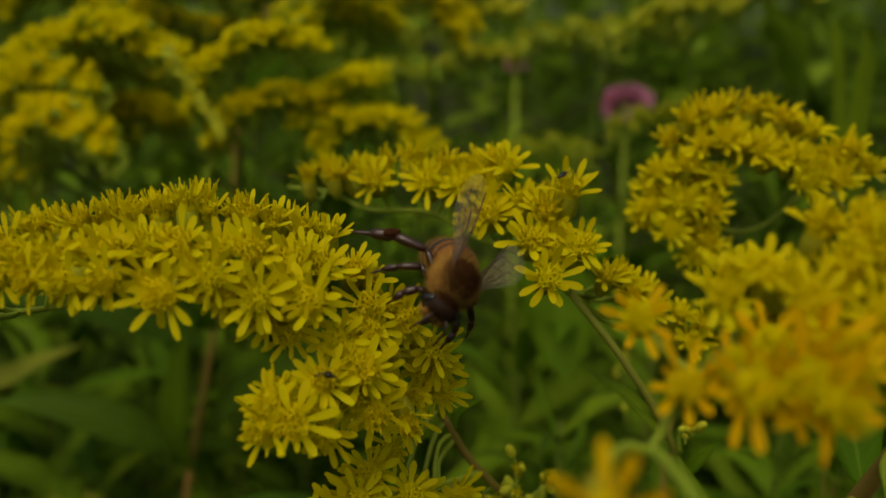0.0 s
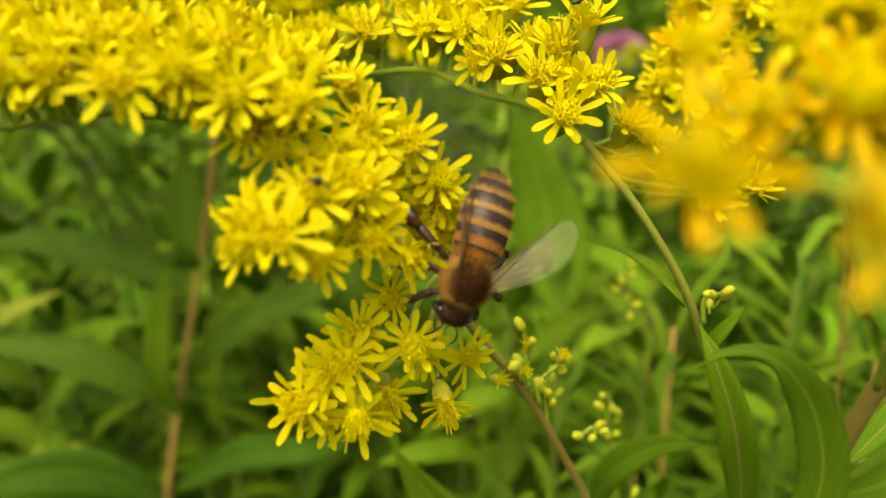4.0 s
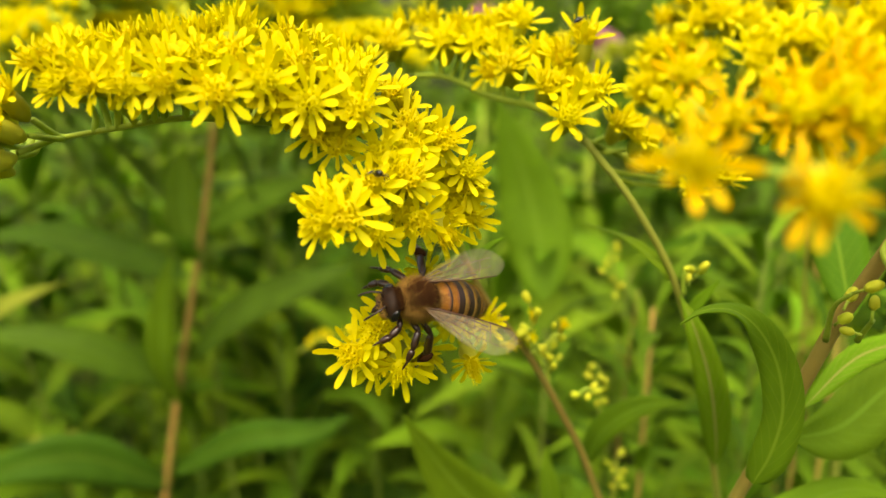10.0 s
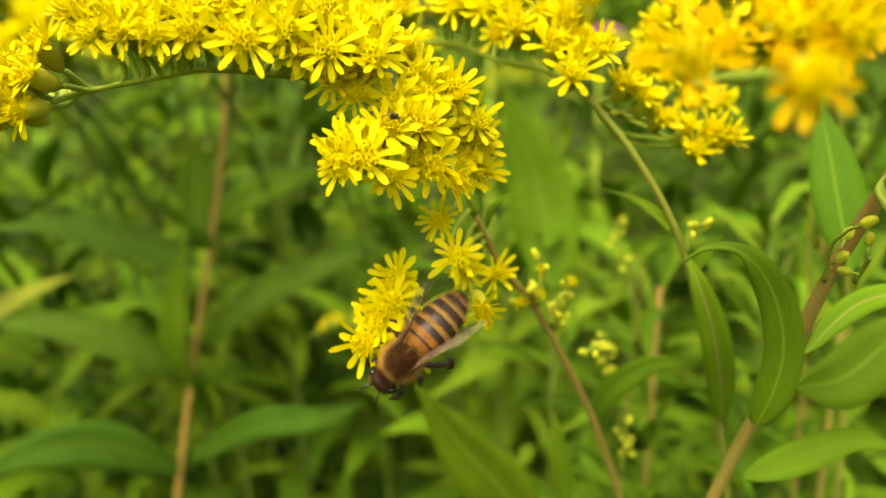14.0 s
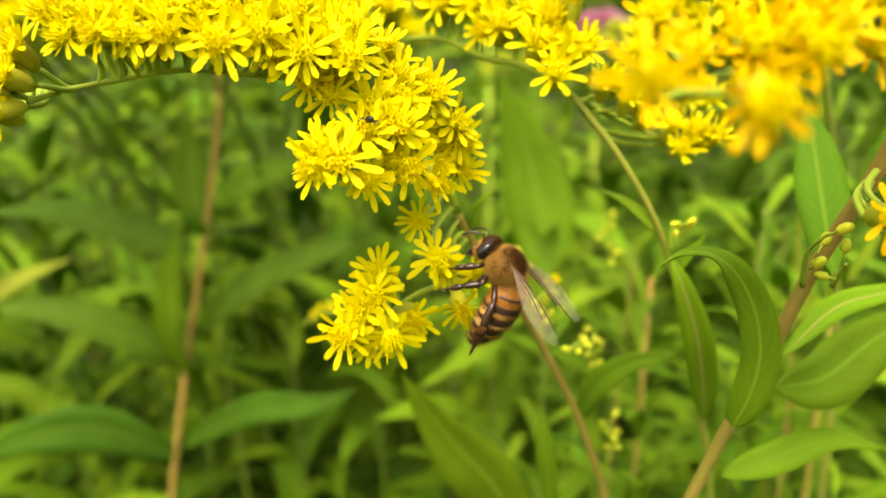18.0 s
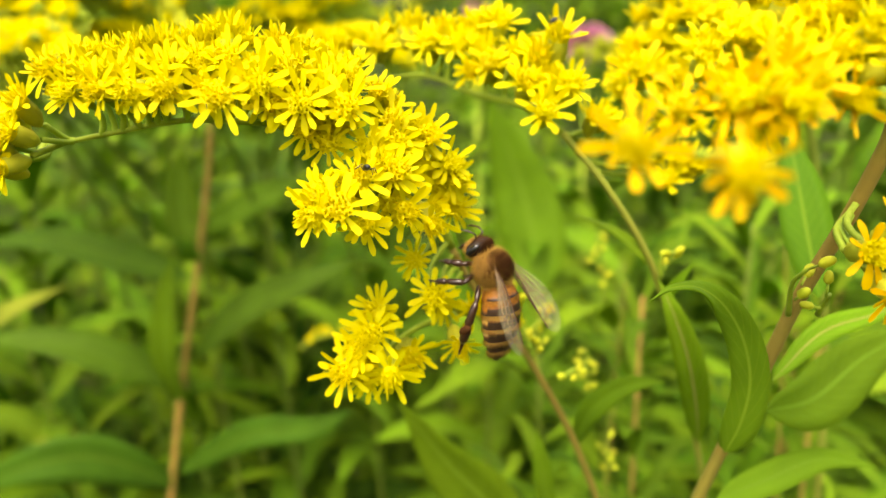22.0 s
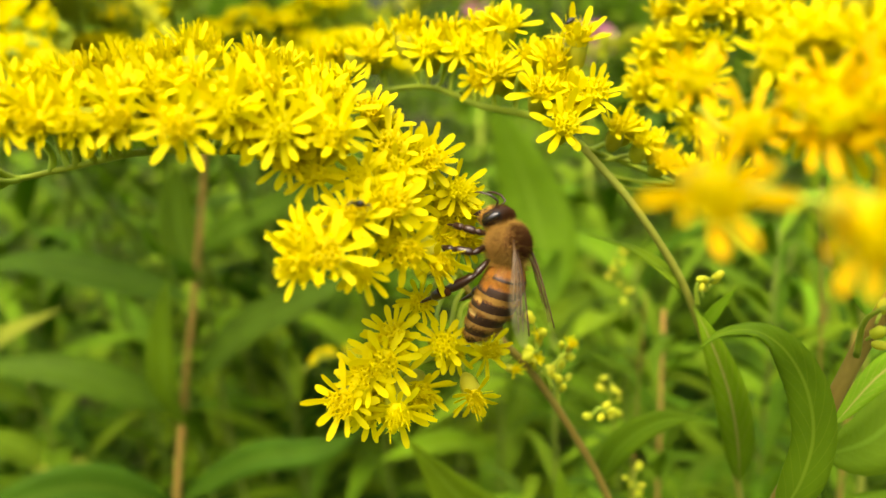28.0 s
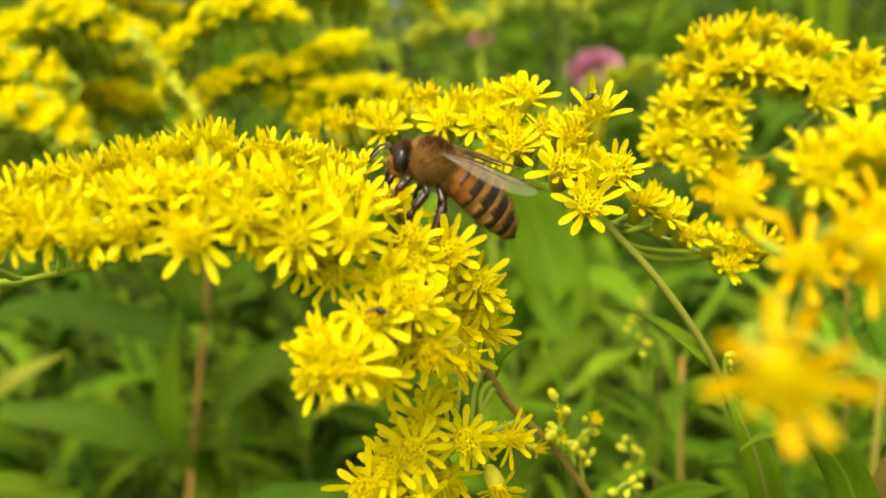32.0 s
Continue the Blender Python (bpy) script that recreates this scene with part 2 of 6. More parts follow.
def ball(shape, centre, radii, m=None, rings=8, sides=12, mat=0):
    verts, faces = [], []
    m = m or Matrix.Identity(3)
    c = Vector(centre)
    for a in range(rings + 1):
        th = math.pi * a / rings
        for j in range(sides):
            ph = 2 * math.pi * j / sides
            verts.append(c + m @ Vector((radii[0] * math.sin(th) * math.cos(ph), radii[1] * math.sin(th) * math.sin(ph), radii[2] * math.cos(th))))
    for a in range(rings):
        for j in range(sides):
            faces.append((a * sides + j, (a + 1) * sides + j, (a + 1) * sides + (j + 1) % sides, a * sides + (j + 1) % sides))
    shape.add(verts, faces, mat)


def blade(shape, pts, width, normal, fold=0.18, steps=5, thick=0.00018, wave=0.0, seed=0, mat=0, shape_pow=(0.75, 1.15), turn=1.0, turn_from=0.0):
    """A lanceolate leaf along the points: keeled at the midrib, thin but closed, slightly wavy at the margin."""
    rnd = random.Random(seed)
    line = smooth_curve(pts, steps)
    n = len(line)
    ends = [Vector(q).normalized() for q in normal] if isinstance(normal, list) else [Vector(normal).normalized()] * 2
    ph = rnd.random() * 6
    top, low, uvs = [], [], []
    for k, p in enumerate(line):
        t = k / (n - 1)
        u = min(1, max(0, t - turn_from) * turn)
        nor = ends[0].lerp(ends[1], u * u * (3 - 2 * u)).normalized()
        tan = (line[min(k + 1, n - 1)] - line[max(k - 1, 0)]).normalized()
        side = tan.cross(nor).normalized()
        up = side.cross(tan)
        w = width * 0.5 * max(0.03, (t ** shape_pow[0]) * ((1 - t) ** shape_pow[1]) * 2.9)
        w = min(w, width * 0.5) if t < 0.98 else width * 0.01
        for q in (-1, -0.5, 0, 0.5, 1):
            lift = abs(q) * fold * w * 1.2 + wave * w * math.sin(ph + t * 17 + q) * abs(q)
            top.append(p + side * (q * w) + up * lift)
            low.append(top[-1] - up * thick)
            uvs.append((0.5 + q * 0.5, t))
    m = 5
    faces = []
    o = len(top)
    for k in range(n - 1):
        for j in range(m - 1):
            a, b, c, d = k * m + j, k * m + j + 1, (k + 1) * m + j + 1, (k + 1) * m + j
            faces += [(a, b, c, d), (o + d, o + c, o + b, o + a)]
        for j in (0, m - 1):
            a, b = k * m + j, (k + 1) * m + j
            faces.append((a, b, o + b, o + a) if j == 0 else (b, a, o + a, o + b))
    shape.add(top + low, faces, mat, uvs + uvs)


def leaf_mesh(pts, width, normal, mat, **more):
    s = Shape()
    blade(s, pts, width, normal, **more)
    return s.mesh("leaf", [mat])


# ---- flower heads ----
def petal_mesh(curl, long, wide):
    """One strap-shaped ray floret, blunt and slightly channelled, along +x from its base."""
    verts, n = [], 6
    for k in range(n + 1):
        t = k / n
        w = wide * 0.5 * (0.45 + 0.55 * min(1, t * 1.5)) * (1 if t < 0.8 else (1 - ((t - 0.8) / 0.2) ** 2 * 0.52))
        x, z = long * t, curl * long * t * t
        for q in (-1, 0, 1):
            verts.append(Vector((x + (0 if q else 0.0), q * w, z - (0 if q else 0.07 * wide))))
    verts = [v * MM for v in verts]
    o, faces, rim = len(verts), [], []
    verts += [v - Vector((0, 0, 0.03 * MM)) for v in verts]
    for k in range(n):
        for j in (0, 1):
            a = k * 3 + j
            faces += [(a, a + 3, a + 4, a + 1), (o + a + 1, o + a + 4, o + a + 3, o + a)]
        a, b = k * 3, k * 3 + 2
        rim += [(a, o + a, o + a + 3, a + 3), (b, b + 3, o + b + 3, o + b)]
    e = n * 3
    rim += [(e, o + e, o + e + 1, e + 1), (e + 1, o + e + 1, o + e + 2, e + 2)]
    # the rim has corners of its own, so that both faces stay flat
    for f in rim:
        faces.append(tuple(range(len(verts), len(verts) + 4)))
        verts += [verts[c] for c in f]
    return verts, faces


PETAL_SHAPES = [petal_mesh(c, l, w) for c, l, w in ((-0.14, 2.5, 0.62), (0.05, 2.65, 0.56), (-0.28, 2.35, 0.64), (0.02, 2.0, 0.48))]
PETALS = [mesh_of("petal", v, f, [PETAL]) for v, f in PETAL_SHAPES]
PETALS_SHADED = [mesh_of("petal", [Vector((p.x, p.y * 1.05, p.z)) for p in v], f, [PETAL_SHADED]) for v, f in PETAL_SHAPES]


def core_shape(seed):
    """Cup of bracts, and the small tubular florets that stand in it, facing +z."""
    rnd = random.Random(seed)
    s = Shape()
    prof = [(-3.3, 0.3), (-2.9, 0.62), (-2.2, 0.92), (-1.2, 1.02), (-0.4, 0.95), (0.0, 0.75)]
    verts, faces, n = [], [], 10
    for z, r in prof:
        for j in range(n):
            a = 2 * math.pi * j / n
            k = 1 + 0.05 * math.sin(5 * a)
            verts.append(Vector((r * k * math.cos(a), r * k * math.sin(a), z)) * MM)
    for k in range(len(prof) - 1):
        for j in range(n):
            faces.append((k * n + j, k * n + (j + 1) % n, (k + 1) * n + (j + 1) % n, (k + 1) * n + j))
    faces.append(tuple(range((len(prof) - 1) * n, len(prof) * n)))
    s.add(verts, faces, 0)
    for ring, count in ((0.95, 8), (0.8, 7)):
        for j in range(count):
            a = 2 * math.pi * (j + rnd.random() * 0.5) / count
            d, t = Vector((math.cos(a), math.sin(a), 0)), Vector((-math.sin(a), math.cos(a), 0))
            z0 = -2.2 if ring > 0.9 else -1.4
            s.add([(d * ring + t * 0.26 + Vector((0, 0, z0))) * MM, (d * ring - t * 0.26 + Vector((0, 0, z0))) * MM, (d * (ring + 0.16) + Vector((0, 0, z0 + 1.5))) * MM], [(0, 1, 2)], 0)
    ball(s, (0, 0, -0.25 * MM), (0.98 * MM, 0.98 * MM, 0.75 * MM), None, 6, 10, 1)
    for j in range(17):
        r = 0.85 * math.sqrt((j + 0.3) / 17)
        a = j * 2.4 + rnd.uniform(-0.3, 0.3)
        lean = Vector((r * math.cos(a), r * math.sin(a), 0))
        top = lean * (1.1 + rnd.random() * 0.4) + Vector((0, 0, 0.5 + rnd.random() * 0.8))
        pts = [(lean + Vector((0, 0, -0.4))) * MM, (lean.lerp(top, 0.55)) * MM, top * MM]
        tube(s, pts, [0.08 * MM, 0.10 * MM, 0.15 * MM], 5, 1, False)
        ax = (top - lean).normalized()
        e1 = ax.orthogonal().normalized()
        e2 = ax.cross(e1)
        for q in range(5):
            b = 2 * math.pi * q / 5 + j
            o, w = e1 * math.cos(b) + e2 * math.sin(b), -e1 * math.sin(b) + e2 * math.cos(b)
            s.add([(top + o * 0.12 + w * 0.15) * MM, (top + o * 0.12 - w * 0.15) * MM, (top + o * 0.45 + ax * rnd.uniform(-0.1, 0.35)) * MM], [(0, 1, 2)], 1)
        if rnd.random() < 0.75:
            tip = top + ax * (0.5 + rnd.random() * 0.8)
            tube(s, [top * MM, tip * MM], [0.06 * MM, 0.05 * MM], 4, 1, True)
    return s


CORES = [core_shape(k).mesh("flower_head", [CUP, DISC]) for k in range(4)]


def petal_places(rnd, opening, few=False):
    """Poses of the ray florets round one head."""
    n = rnd.randint(9, 11) if few else rnd.randint(12, 14)
    turn = rnd.random() * 6.28
    res = []
    for j in range(n):
        a = turn + 2 * math.pi * (j + rnd.uniform(-0.25, 0.25)) / n
        el = radians(opening + rnd.uniform(-24, 26))
        m = Matrix.Rotation(a, 4, "Z") @ Matrix.Translation((0.62 * MM, 0, -0.15 * MM)) @ Matrix.Rotation(-el, 4, "Y") @ Matrix.Rotation(rnd.uniform(-0.35, 0.35), 4, "X")
        m = m @ Matrix.Diagonal((rnd.uniform(0.75, 1.12), rnd.uniform(0.85, 1.15) * (0.68 if opening > 58 else 1), 1, 1))
        res.append((rnd.randrange(4), m))
    return res


def joined_head(seed, opening):
    """A whole head in one mesh, for those that stand far off or out of focus."""
    rnd = random.Random(seed)
    s = core_shape(seed % 4)
    for kind, m in petal_places(rnd, opening):
        v, f = PETAL_SHAPES[kind]
        s.add([m @ p for p in v], f, 2)
    return s


JOINED = {op: [joined_head(7 * op + k, op).mesh("flower_head", [CUP, DISC, PETAL]) for k in range(2)] for op in (16, 28, 42, 55, 64)}


def facing(el, az):
    e, a = radians(el), radians(az)
    return Vector((math.sin(a) * math.cos(e), -math.cos(a) * math.cos(e), math.sin(e)))


def head_pose(row, rnd):
    z = facing(row[3], row[4])
    q = z.to_track_quat("Z", "Y").to_matrix().to_4x4()
    return Matrix.Translation(place(row)) @ q @ Matrix.Rotation(rnd.random() * 6.28, 4, "Z") @ Matrix.Diagonal((row[5] * SIZE, row[5] * SIZE, row[5] * SIZE, 1))


SIZE = 0.84


def stalks(shape, rows, axis, mat=0, r=0.28):
    """A bent little stalk from each head's cup to the twig that bears it."""
    line = smooth_curve([place(p) for p in axis], 8)
    for row in rows:
        foot = place(row) - facing(row[3], row[4]) * (3.2 * MM * row[5])
        near = min(range(len(line)), key=lambda k: (line[k] - foot).length)
        root = line[near]
        mid = foot.lerp(root, 0.5) - facing(row[3], row[4]) * (foot - root).length * 0.25
        tube(shape, smooth_curve([root, mid, foot], 4), [r * 1.15 * MM, r * MM], 6, mat)


def to_ground(pts, lean=(0.02, 0.03)):
    """Carries a stem on from its lowest known point to the soil, easing out of its last direction."""
    a, b = Vector(pts[-2]), Vector(pts[-1])
    way = (b - a).normalized()
    down = Vector((lean[0], lean[1], -1)).normalized()
    res, p = list(pts), b
    for step, mix in ((12, 0.15), (18, 0.35), (30, 0.6), (60, 0.85), (140, 1), (250, 1)):
        p = p + way.lerp(down, mix).normalized() * step
        res.append(tuple(p))
    left = (p.z + 902) / -down.z
    res.append(tuple(p + down * left))
    return res


# ---- plan of the sprays: heads (x, y, z in millimetres from the eye-level datum, rise, turn, size, opening), stems and leaves ----
ARCH_TOP = [
    (-25.9, 63.0, 44.9, 70, -25, 1, 71),
    (-24.3, 64.0, 45.0, 75, -20, 1, 73),
    (-21.7, 63.0, 45.2, 65, -15, 1, 71),
    (-20.0, 64.0, 45.5, 75, -10, 1, 73),
    (-17.9, 64.0, 45.5, 70, -10, 1, 73),
    (-16.2, 65.0, 45.9, 75, -5, 1.05, 71),
    (-13.8, 65.0, 46.6, 80, 0, 1.1, 73),
    (-12.5, 66.0, 45.7, 65, 15, 1, 66),
    (-9.1, 66.0, 45.4, 72, -5, 1.05, 71),
    (-7.4, 67.0, 44.6, 65, 20, 1, 66),
    (-5.1, 68.0, 43.7, 68, -5, 1, 66),
    (-2.8, 69.0, 43.1, 60, 25, 1, 63),
]
ARCH_MID = [
    (-24.4, 59.0, 43.5, 40, -25, 1, 40),
    (-22.4, 59.0, 43.6, 35, -15, 1, 35),
    (-20.5, 60.0, 43.6, 45, -10, 1, 42),
    (-18.0, 60.0, 43.8, 38, 0, 1.05, 35),
    (-15.2, 60.0, 44.2, 45, 0, 1.1, 40),
    (-12.7, 60.0, 44.4, 40, 10, 1.1, 36),
    (-9.9, 61.0, 43.5, 42, 10, 1.05, 36),
    (-7.3, 61.0, 43.3, 40, -5, 1.1, 36),
    (-4.7, 62.0, 42.3, 38, 5, 1.15, 34),
    (-2.4, 63.0, 41.7, 35, 20, 1.05, 34),
]
ARCH_END = [
    (-31.1, 60.0, 41.5, 45, -20, 1, 42),
    (-34.3, 60.0, 39.8, 50, -30, 1, 45),
    (-31.5, 58.0, 39.2, 20, -25, 1.05, 28),
    (-34.7, 58.0, 37.5, 25, -35, 1, 32),
    (-32.8, 58.0, 36.1, -10, -30, 1, 30),
    (-36.3, 58.0, 35.6, 5, -40, 1, 30),
    (-39.5, 60.0, 37.2, 40, -40, 1, 40),
    (-38.3, 58.0, 34.4, 0, -40, 1, 28),
]
ARCH_LOW = [
    (-23.0, 57.0, 42.5, 5, -25, 1, 22),
    (-20.3, 57.0, 42.3, -5, -10, 1.05, 20),
    (-17.3, 57.0, 42.4, 0, 0, 1.05, 20),
    (-12.8, 56.0, 41.7, 5, 2, 1.2, 12),
    (-9.8, 58.0, 42.5, 0, 10, 1.1, 25),
    (-9.1, 59.0, 40.8, 10, 15, 0.95, 28),
    (-6.4, 58.0, 40.7, 5, 0, 1.1, 18),
    (-2.6, 59.0, 40.2, 15, 5, 1.15, 22),
    (-26.4, 60.0, 44.3, 30, -30, 1, 30),
    (-26.0, 58.0, 42.3, 5, -25, 1, 22),
    (-28.3, 60.0, 44.1, 30, -30, 1, 30),
]
ARCH_JOIN = [
    (-8.2, 60.0, 40.0, 10, -5, 1, 22),
    (-6.6, 60.5, 38.1, 5, 0, 1.05, 20),
    (-4.8, 61.0, 36.8, 0, 5, 1, 22),
    (-5.9, 62.0, 40.5, 25, 5, 1, 28),
    (-3.7, 63.0, 38.3, 15, 10, 1, 26),
]
MID_TOP = [
    (-0.3, 66.0, 40.7, 50, 20, 1, 45),
    (1.1, 64.0, 38.2, 30, 15, 1.15, 22),
    (4.3, 65.0, 36.5, 15, 20, 1.15, 20),
    (1.6, 63.0, 36.4, 5, 5, 1.0, 22),
    (-1.2, 61.0, 36.1, 10, -5, 1.05, 25),
    (6.5, 66.0, 33.6, 15, 30, 1.05, 22),
    (2.7, 65.0, 33.6, -10, 10, 0.95, 25),
]
MID_LOW = [
    (-5.8, 55.0, 31.5, -5, -25, 1.1, 16),
    (-5.5, 56.0, 33.0, 25, -20, 1, 25),
    (-3.6, 55.0, 32.0, 15, 0, 1.2, 14),
    (-1.8, 58.0, 33.9, 40, 5, 1.1, 30),
    (1.2, 60.0, 34.0, 25, 20, 1.2, 18),
    (2.0, 60.0, 30.4, -10, 15, 1.15, 14),
    (-1.6, 57.0, 30.0, -15, 0, 1, 20),
    (6.9, 67.0, 31.8, 10, 35, 1.05, 20),
    (7.0, 68.0, 28.5, -5, 30, 1.1, 16),
    (5.2, 67.0, 30.9, 0, 10, 0.9, 25),
    (4.4, 62.0, 28.6, -35, 30, 1.05, 40),
]
LOW_STILL = [
    (2.6, 66.0, 23.7, 10, -15, 1.0, 34),
    (4.3, 64.0, 20.5, 12, 10, 1.25, 18),
    (5.5, 68.0, 17.9, 0, 5, 1.0, 26),
    (8.9, 70.0, 16.6, 20, 40, 1.05, 24),
    (7.0, 65.0, 14.3, -25, 15, 1.05, 16),
]
LOW_SPRAY = [
    (0.8, 64.0, 22.5, 25, -5, 1.15, 22),
    (-0.0, 62.0, 21.1, 5, -5, 1.2, 16),
    (-2.0, 62.0, 19.9, 25, -15, 1.1, 24),
    (-4.0, 61.0, 18.4, 10, -20, 1.2, 16),
    (0.3, 61.0, 16.6, -20, 5, 1.16, 14),
    (2.5, 65.0, 16.2, -10, 15, 1.05, 25),
    (-2.2, 63.0, 16.0, -5, -5, 1.05, 24),
]
BACK_TOP = [
    (-10.2, 97.0, 44.2, 65, -20, 1, 50),
    (-6.7, 96.0, 44.6, 60, -10, 1, 48),
    (-3.5, 95.0, 45.6, 70, -5, 1.05, 55),
    (-1.1, 90.0, 44.8, 20, -5, 1.15, 22),
    (0.2, 93.0, 46.3, 70, 5, 1.05, 55),
    (3.8, 91.0, 47.1, 65, 0, 1.1, 50),
    (5.2, 88.0, 45.0, 20, 0, 1.15, 22),
    (7.5, 90.0, 46.5, 60, 0, 1.1, 48),
    (9.0, 87.0, 44.8, 15, 5, 1.1, 22),
    (11.2, 89.0, 46.6, 60, 5, 1.1, 48),
    (14.2, 86.0, 47.2, 35, 20, 1.15, 16),
    (11.9, 86.0, 44.4, 30, 20, 1, 34),
]
BACK_LOW = [
    (12.2, 82.0, 42.5, 15, 0, 1.2, 22),
    (15.9, 83.0, 43.5, 45, 20, 1.05, 40),
    (20.2, 80.0, 45.3, 45, 15, 1.25, 32),
    (16.0, 78.0, 40.5, 20, 0, 1.2, 25),
    (21.0, 77.0, 40.1, 25, 20, 1.2, 22),
    (17.5, 74.0, 37.5, 5, 5, 1.2, 16),
    (10.4, 84.0, 41.8, -15, -10, 1, 28),
    (24.3, 80.0, 36.0, 35, 10, 0.95, 35),
    (27.6, 82.0, 34.2, 35, 10, 1, 35),
    (30.4, 83.0, 31.5, 10, 15, 1, 25),
    (37.0, 84.0, 29.4, 35, 20, 1.15, 22),
    (34.8, 83.0, 27.7, 0, 5, 1, 25),
    (39.2, 84.0, 28.9, 20, 40, 1, 28),
]
SIDE_A = [
    (38.6, 110.0, 47.4, 50, -30, 1, 40),
    (42.1, 111.0, 49.0, 65, -15, 1, 50),
    (46.0, 112.0, 49.5, 65, -5, 1, 50),
    (50.0, 112.0, 50.3, 70, 0, 1.05, 50),
    (53.9, 111.0, 49.6, 65, 5, 1.05, 50),
    (57.3, 109.0, 47.9, 60, 15, 1.05, 45),
    (47.4, 106.0, 47.2, 25, -5, 1.1, 28),
    (51.2, 105.0, 45.5, 20, 5, 1.1, 26),
    (56.4, 104.0, 44.4, 15, 10, 1.1, 24),
    (61.6, 106.0, 45.7, 50, 25, 1.05, 42),
    (63.9, 104.0, 44.2, 30, 30, 1.1, 28),
    (42.5, 107.0, 47.2, 20, -10, 1.1, 28),
]
SIDE_B = [
    (36.0, 108.0, 41.3, 30, -25, 1, 34),
    (40.3, 109.0, 42.0, 50, -5, 1, 42),
    (40.0, 105.0, 39.7, 5, 0, 1, 26),
    (44.6, 107.0, 41.1, 30, 15, 1, 34),
    (34.9, 107.0, 36.9, 10, -25, 1, 30),
    (38.9, 106.0, 37.4, 25, -5, 1, 32),
    (43.2, 106.0, 36.3, 15, 5, 1, 28),
    (42.5, 105.0, 31.9, 0, -5, 1.05, 25),
    (46.9, 106.0, 31.3, 10, 25, 1, 25),
]
SIDE_C = [
    (41.0, 110.0, 50.4, 45, -20, 1.05, 36),
    (44.7, 109.0, 51.5, 50, -5, 1.05, 38),
    (49.7, 110.0, 51.9, 55, 0, 1.05, 40),
    (54.0, 109.0, 50.6, 45, 5, 1.05, 36),
    (57.6, 108.0, 48.9, 40, 10, 1.05, 32),
    (45.1, 106.0, 48.3, 20, -5, 1.1, 26),
    (49.6, 105.0, 47.1, 15, 0, 1.1, 24),
    (54.2, 105.0, 45.8, 15, 5, 1.1, 24),
    (58.8, 105.0, 45.4, 20, 15, 1.1, 26),
    (62.1, 106.0, 46.8, 35, 20, 1.05, 32),
    (59.5, 103.0, 43.0, 0, 10, 1.1, 22),
    (55.1, 103.0, 42.7, -5, 5, 1.05, 22),
]
SIDE_D = [
    (36.7, 107.0, 43.5, 25, -20, 1.05, 30),
    (40.6, 107.0, 44.4, 35, 0, 1.05, 32),
    (44.7, 106.0, 42.8, 15, 10, 1.05, 26),
    (35.2, 106.0, 38.8, 10, -20, 1.05, 26),
    (39.6, 105.0, 39.6, 15, 0, 1.05, 26),
    (43.7, 105.0, 38.6, 5, 10, 1.05, 24),
    (37.9, 104.0, 35.9, 0, -10, 1.05, 24),
    (43.6, 105.0, 34.2, 0, 5, 1.0, 24),
    (41.8, 106.0, 32.4, -10, 0, 1.0, 24),
]
FRONT_LOW = [
    (14.4, 31.5, 40.3, 5, -8, 1.1, 14),
    (19.0, 28.4, 39.4, 0, 0, 1.15, 14),
    (20.7, 42.0, 41.0, 30, -10, 1, 34),
    (23.1, 42.0, 42.0, 25, 0, 1.1, 28),
    (25.4, 40.0, 41.8, 15, 10, 1.15, 20),
    (28.8, 41.0, 42.4, 5, 5, 1.1, 22),
    (19.1, 46.0, 43.3, 30, -20, 1, 34),
    (32.9, 43.0, 41.1, -5, 15, 1.1, 20),
]
FRONT_TOP = [
    (24.5, 48.0, 44.1, 45, -10, 1.05, 42),
    (27.1, 48.0, 45.3, 55, 0, 1.05, 48),
    (28.4, 45.0, 44.6, 40, 5, 1.1, 38),
    (31.8, 47.0, 46.1, 60, 0, 1.1, 48),
    (34.2, 47.0, 47.7, 65, 5, 1.1, 50),
    (31.7, 44.0, 44.2, 30, 5, 1.1, 32),
    (34.5, 44.0, 45.4, 40, 15, 1.1, 36),
    (34.9, 42.0, 43.1, 20, 20, 1.1, 26),
    (36.5, 46.0, 48.5, 60, 15, 1.1, 50),
    (30.9, 50.0, 47.8, 65, -5, 1.05, 50),
    (36.9, 42.0, 45.8, 40, 25, 1.1, 36),
]
FRONT_FILL = [
    (23.4, 40.0, 41.8, 10, 0, 1.15, 22),
    (25.7, 40.0, 42.4, 15, 5, 1.2, 22),
    (28.0, 42.0, 43.1, 25, 10, 1.15, 30),
    (25.7, 44.0, 42.5, 35, 0, 1.1, 36),
    (26.8, 39.0, 41.4, 5, 10, 1.2, 22),
]
FRONT_HIGH = [
    (28.9, 54.0, 42.5, 50, -25, 1.25, 40),
    (28.9, 50.0, 42.1, 35, 0, 1.2, 32),
    (26.9, 48.0, 40.5, 20, -10, 1.2, 28),
    (31.6, 52.0, 43.1, 45, 10, 1.25, 36),
    (28.0, 46.0, 39.8, 15, 5, 1.2, 24),
    (29.8, 48.0, 41.5, 30, 10, 1.2, 30),
]
FRONT_SIDE = [
    (39.1, 48.0, 28.4, 15, 0, 1.2, 20),
    (41.6, 49.0, 30.0, 40, 20, 1.05, 36),
    (40.9, 47.0, 24.9, -20, 10, 1.1, 20),
    (42.6, 47.0, 28.1, 10, 25, 1.1, 24),
]
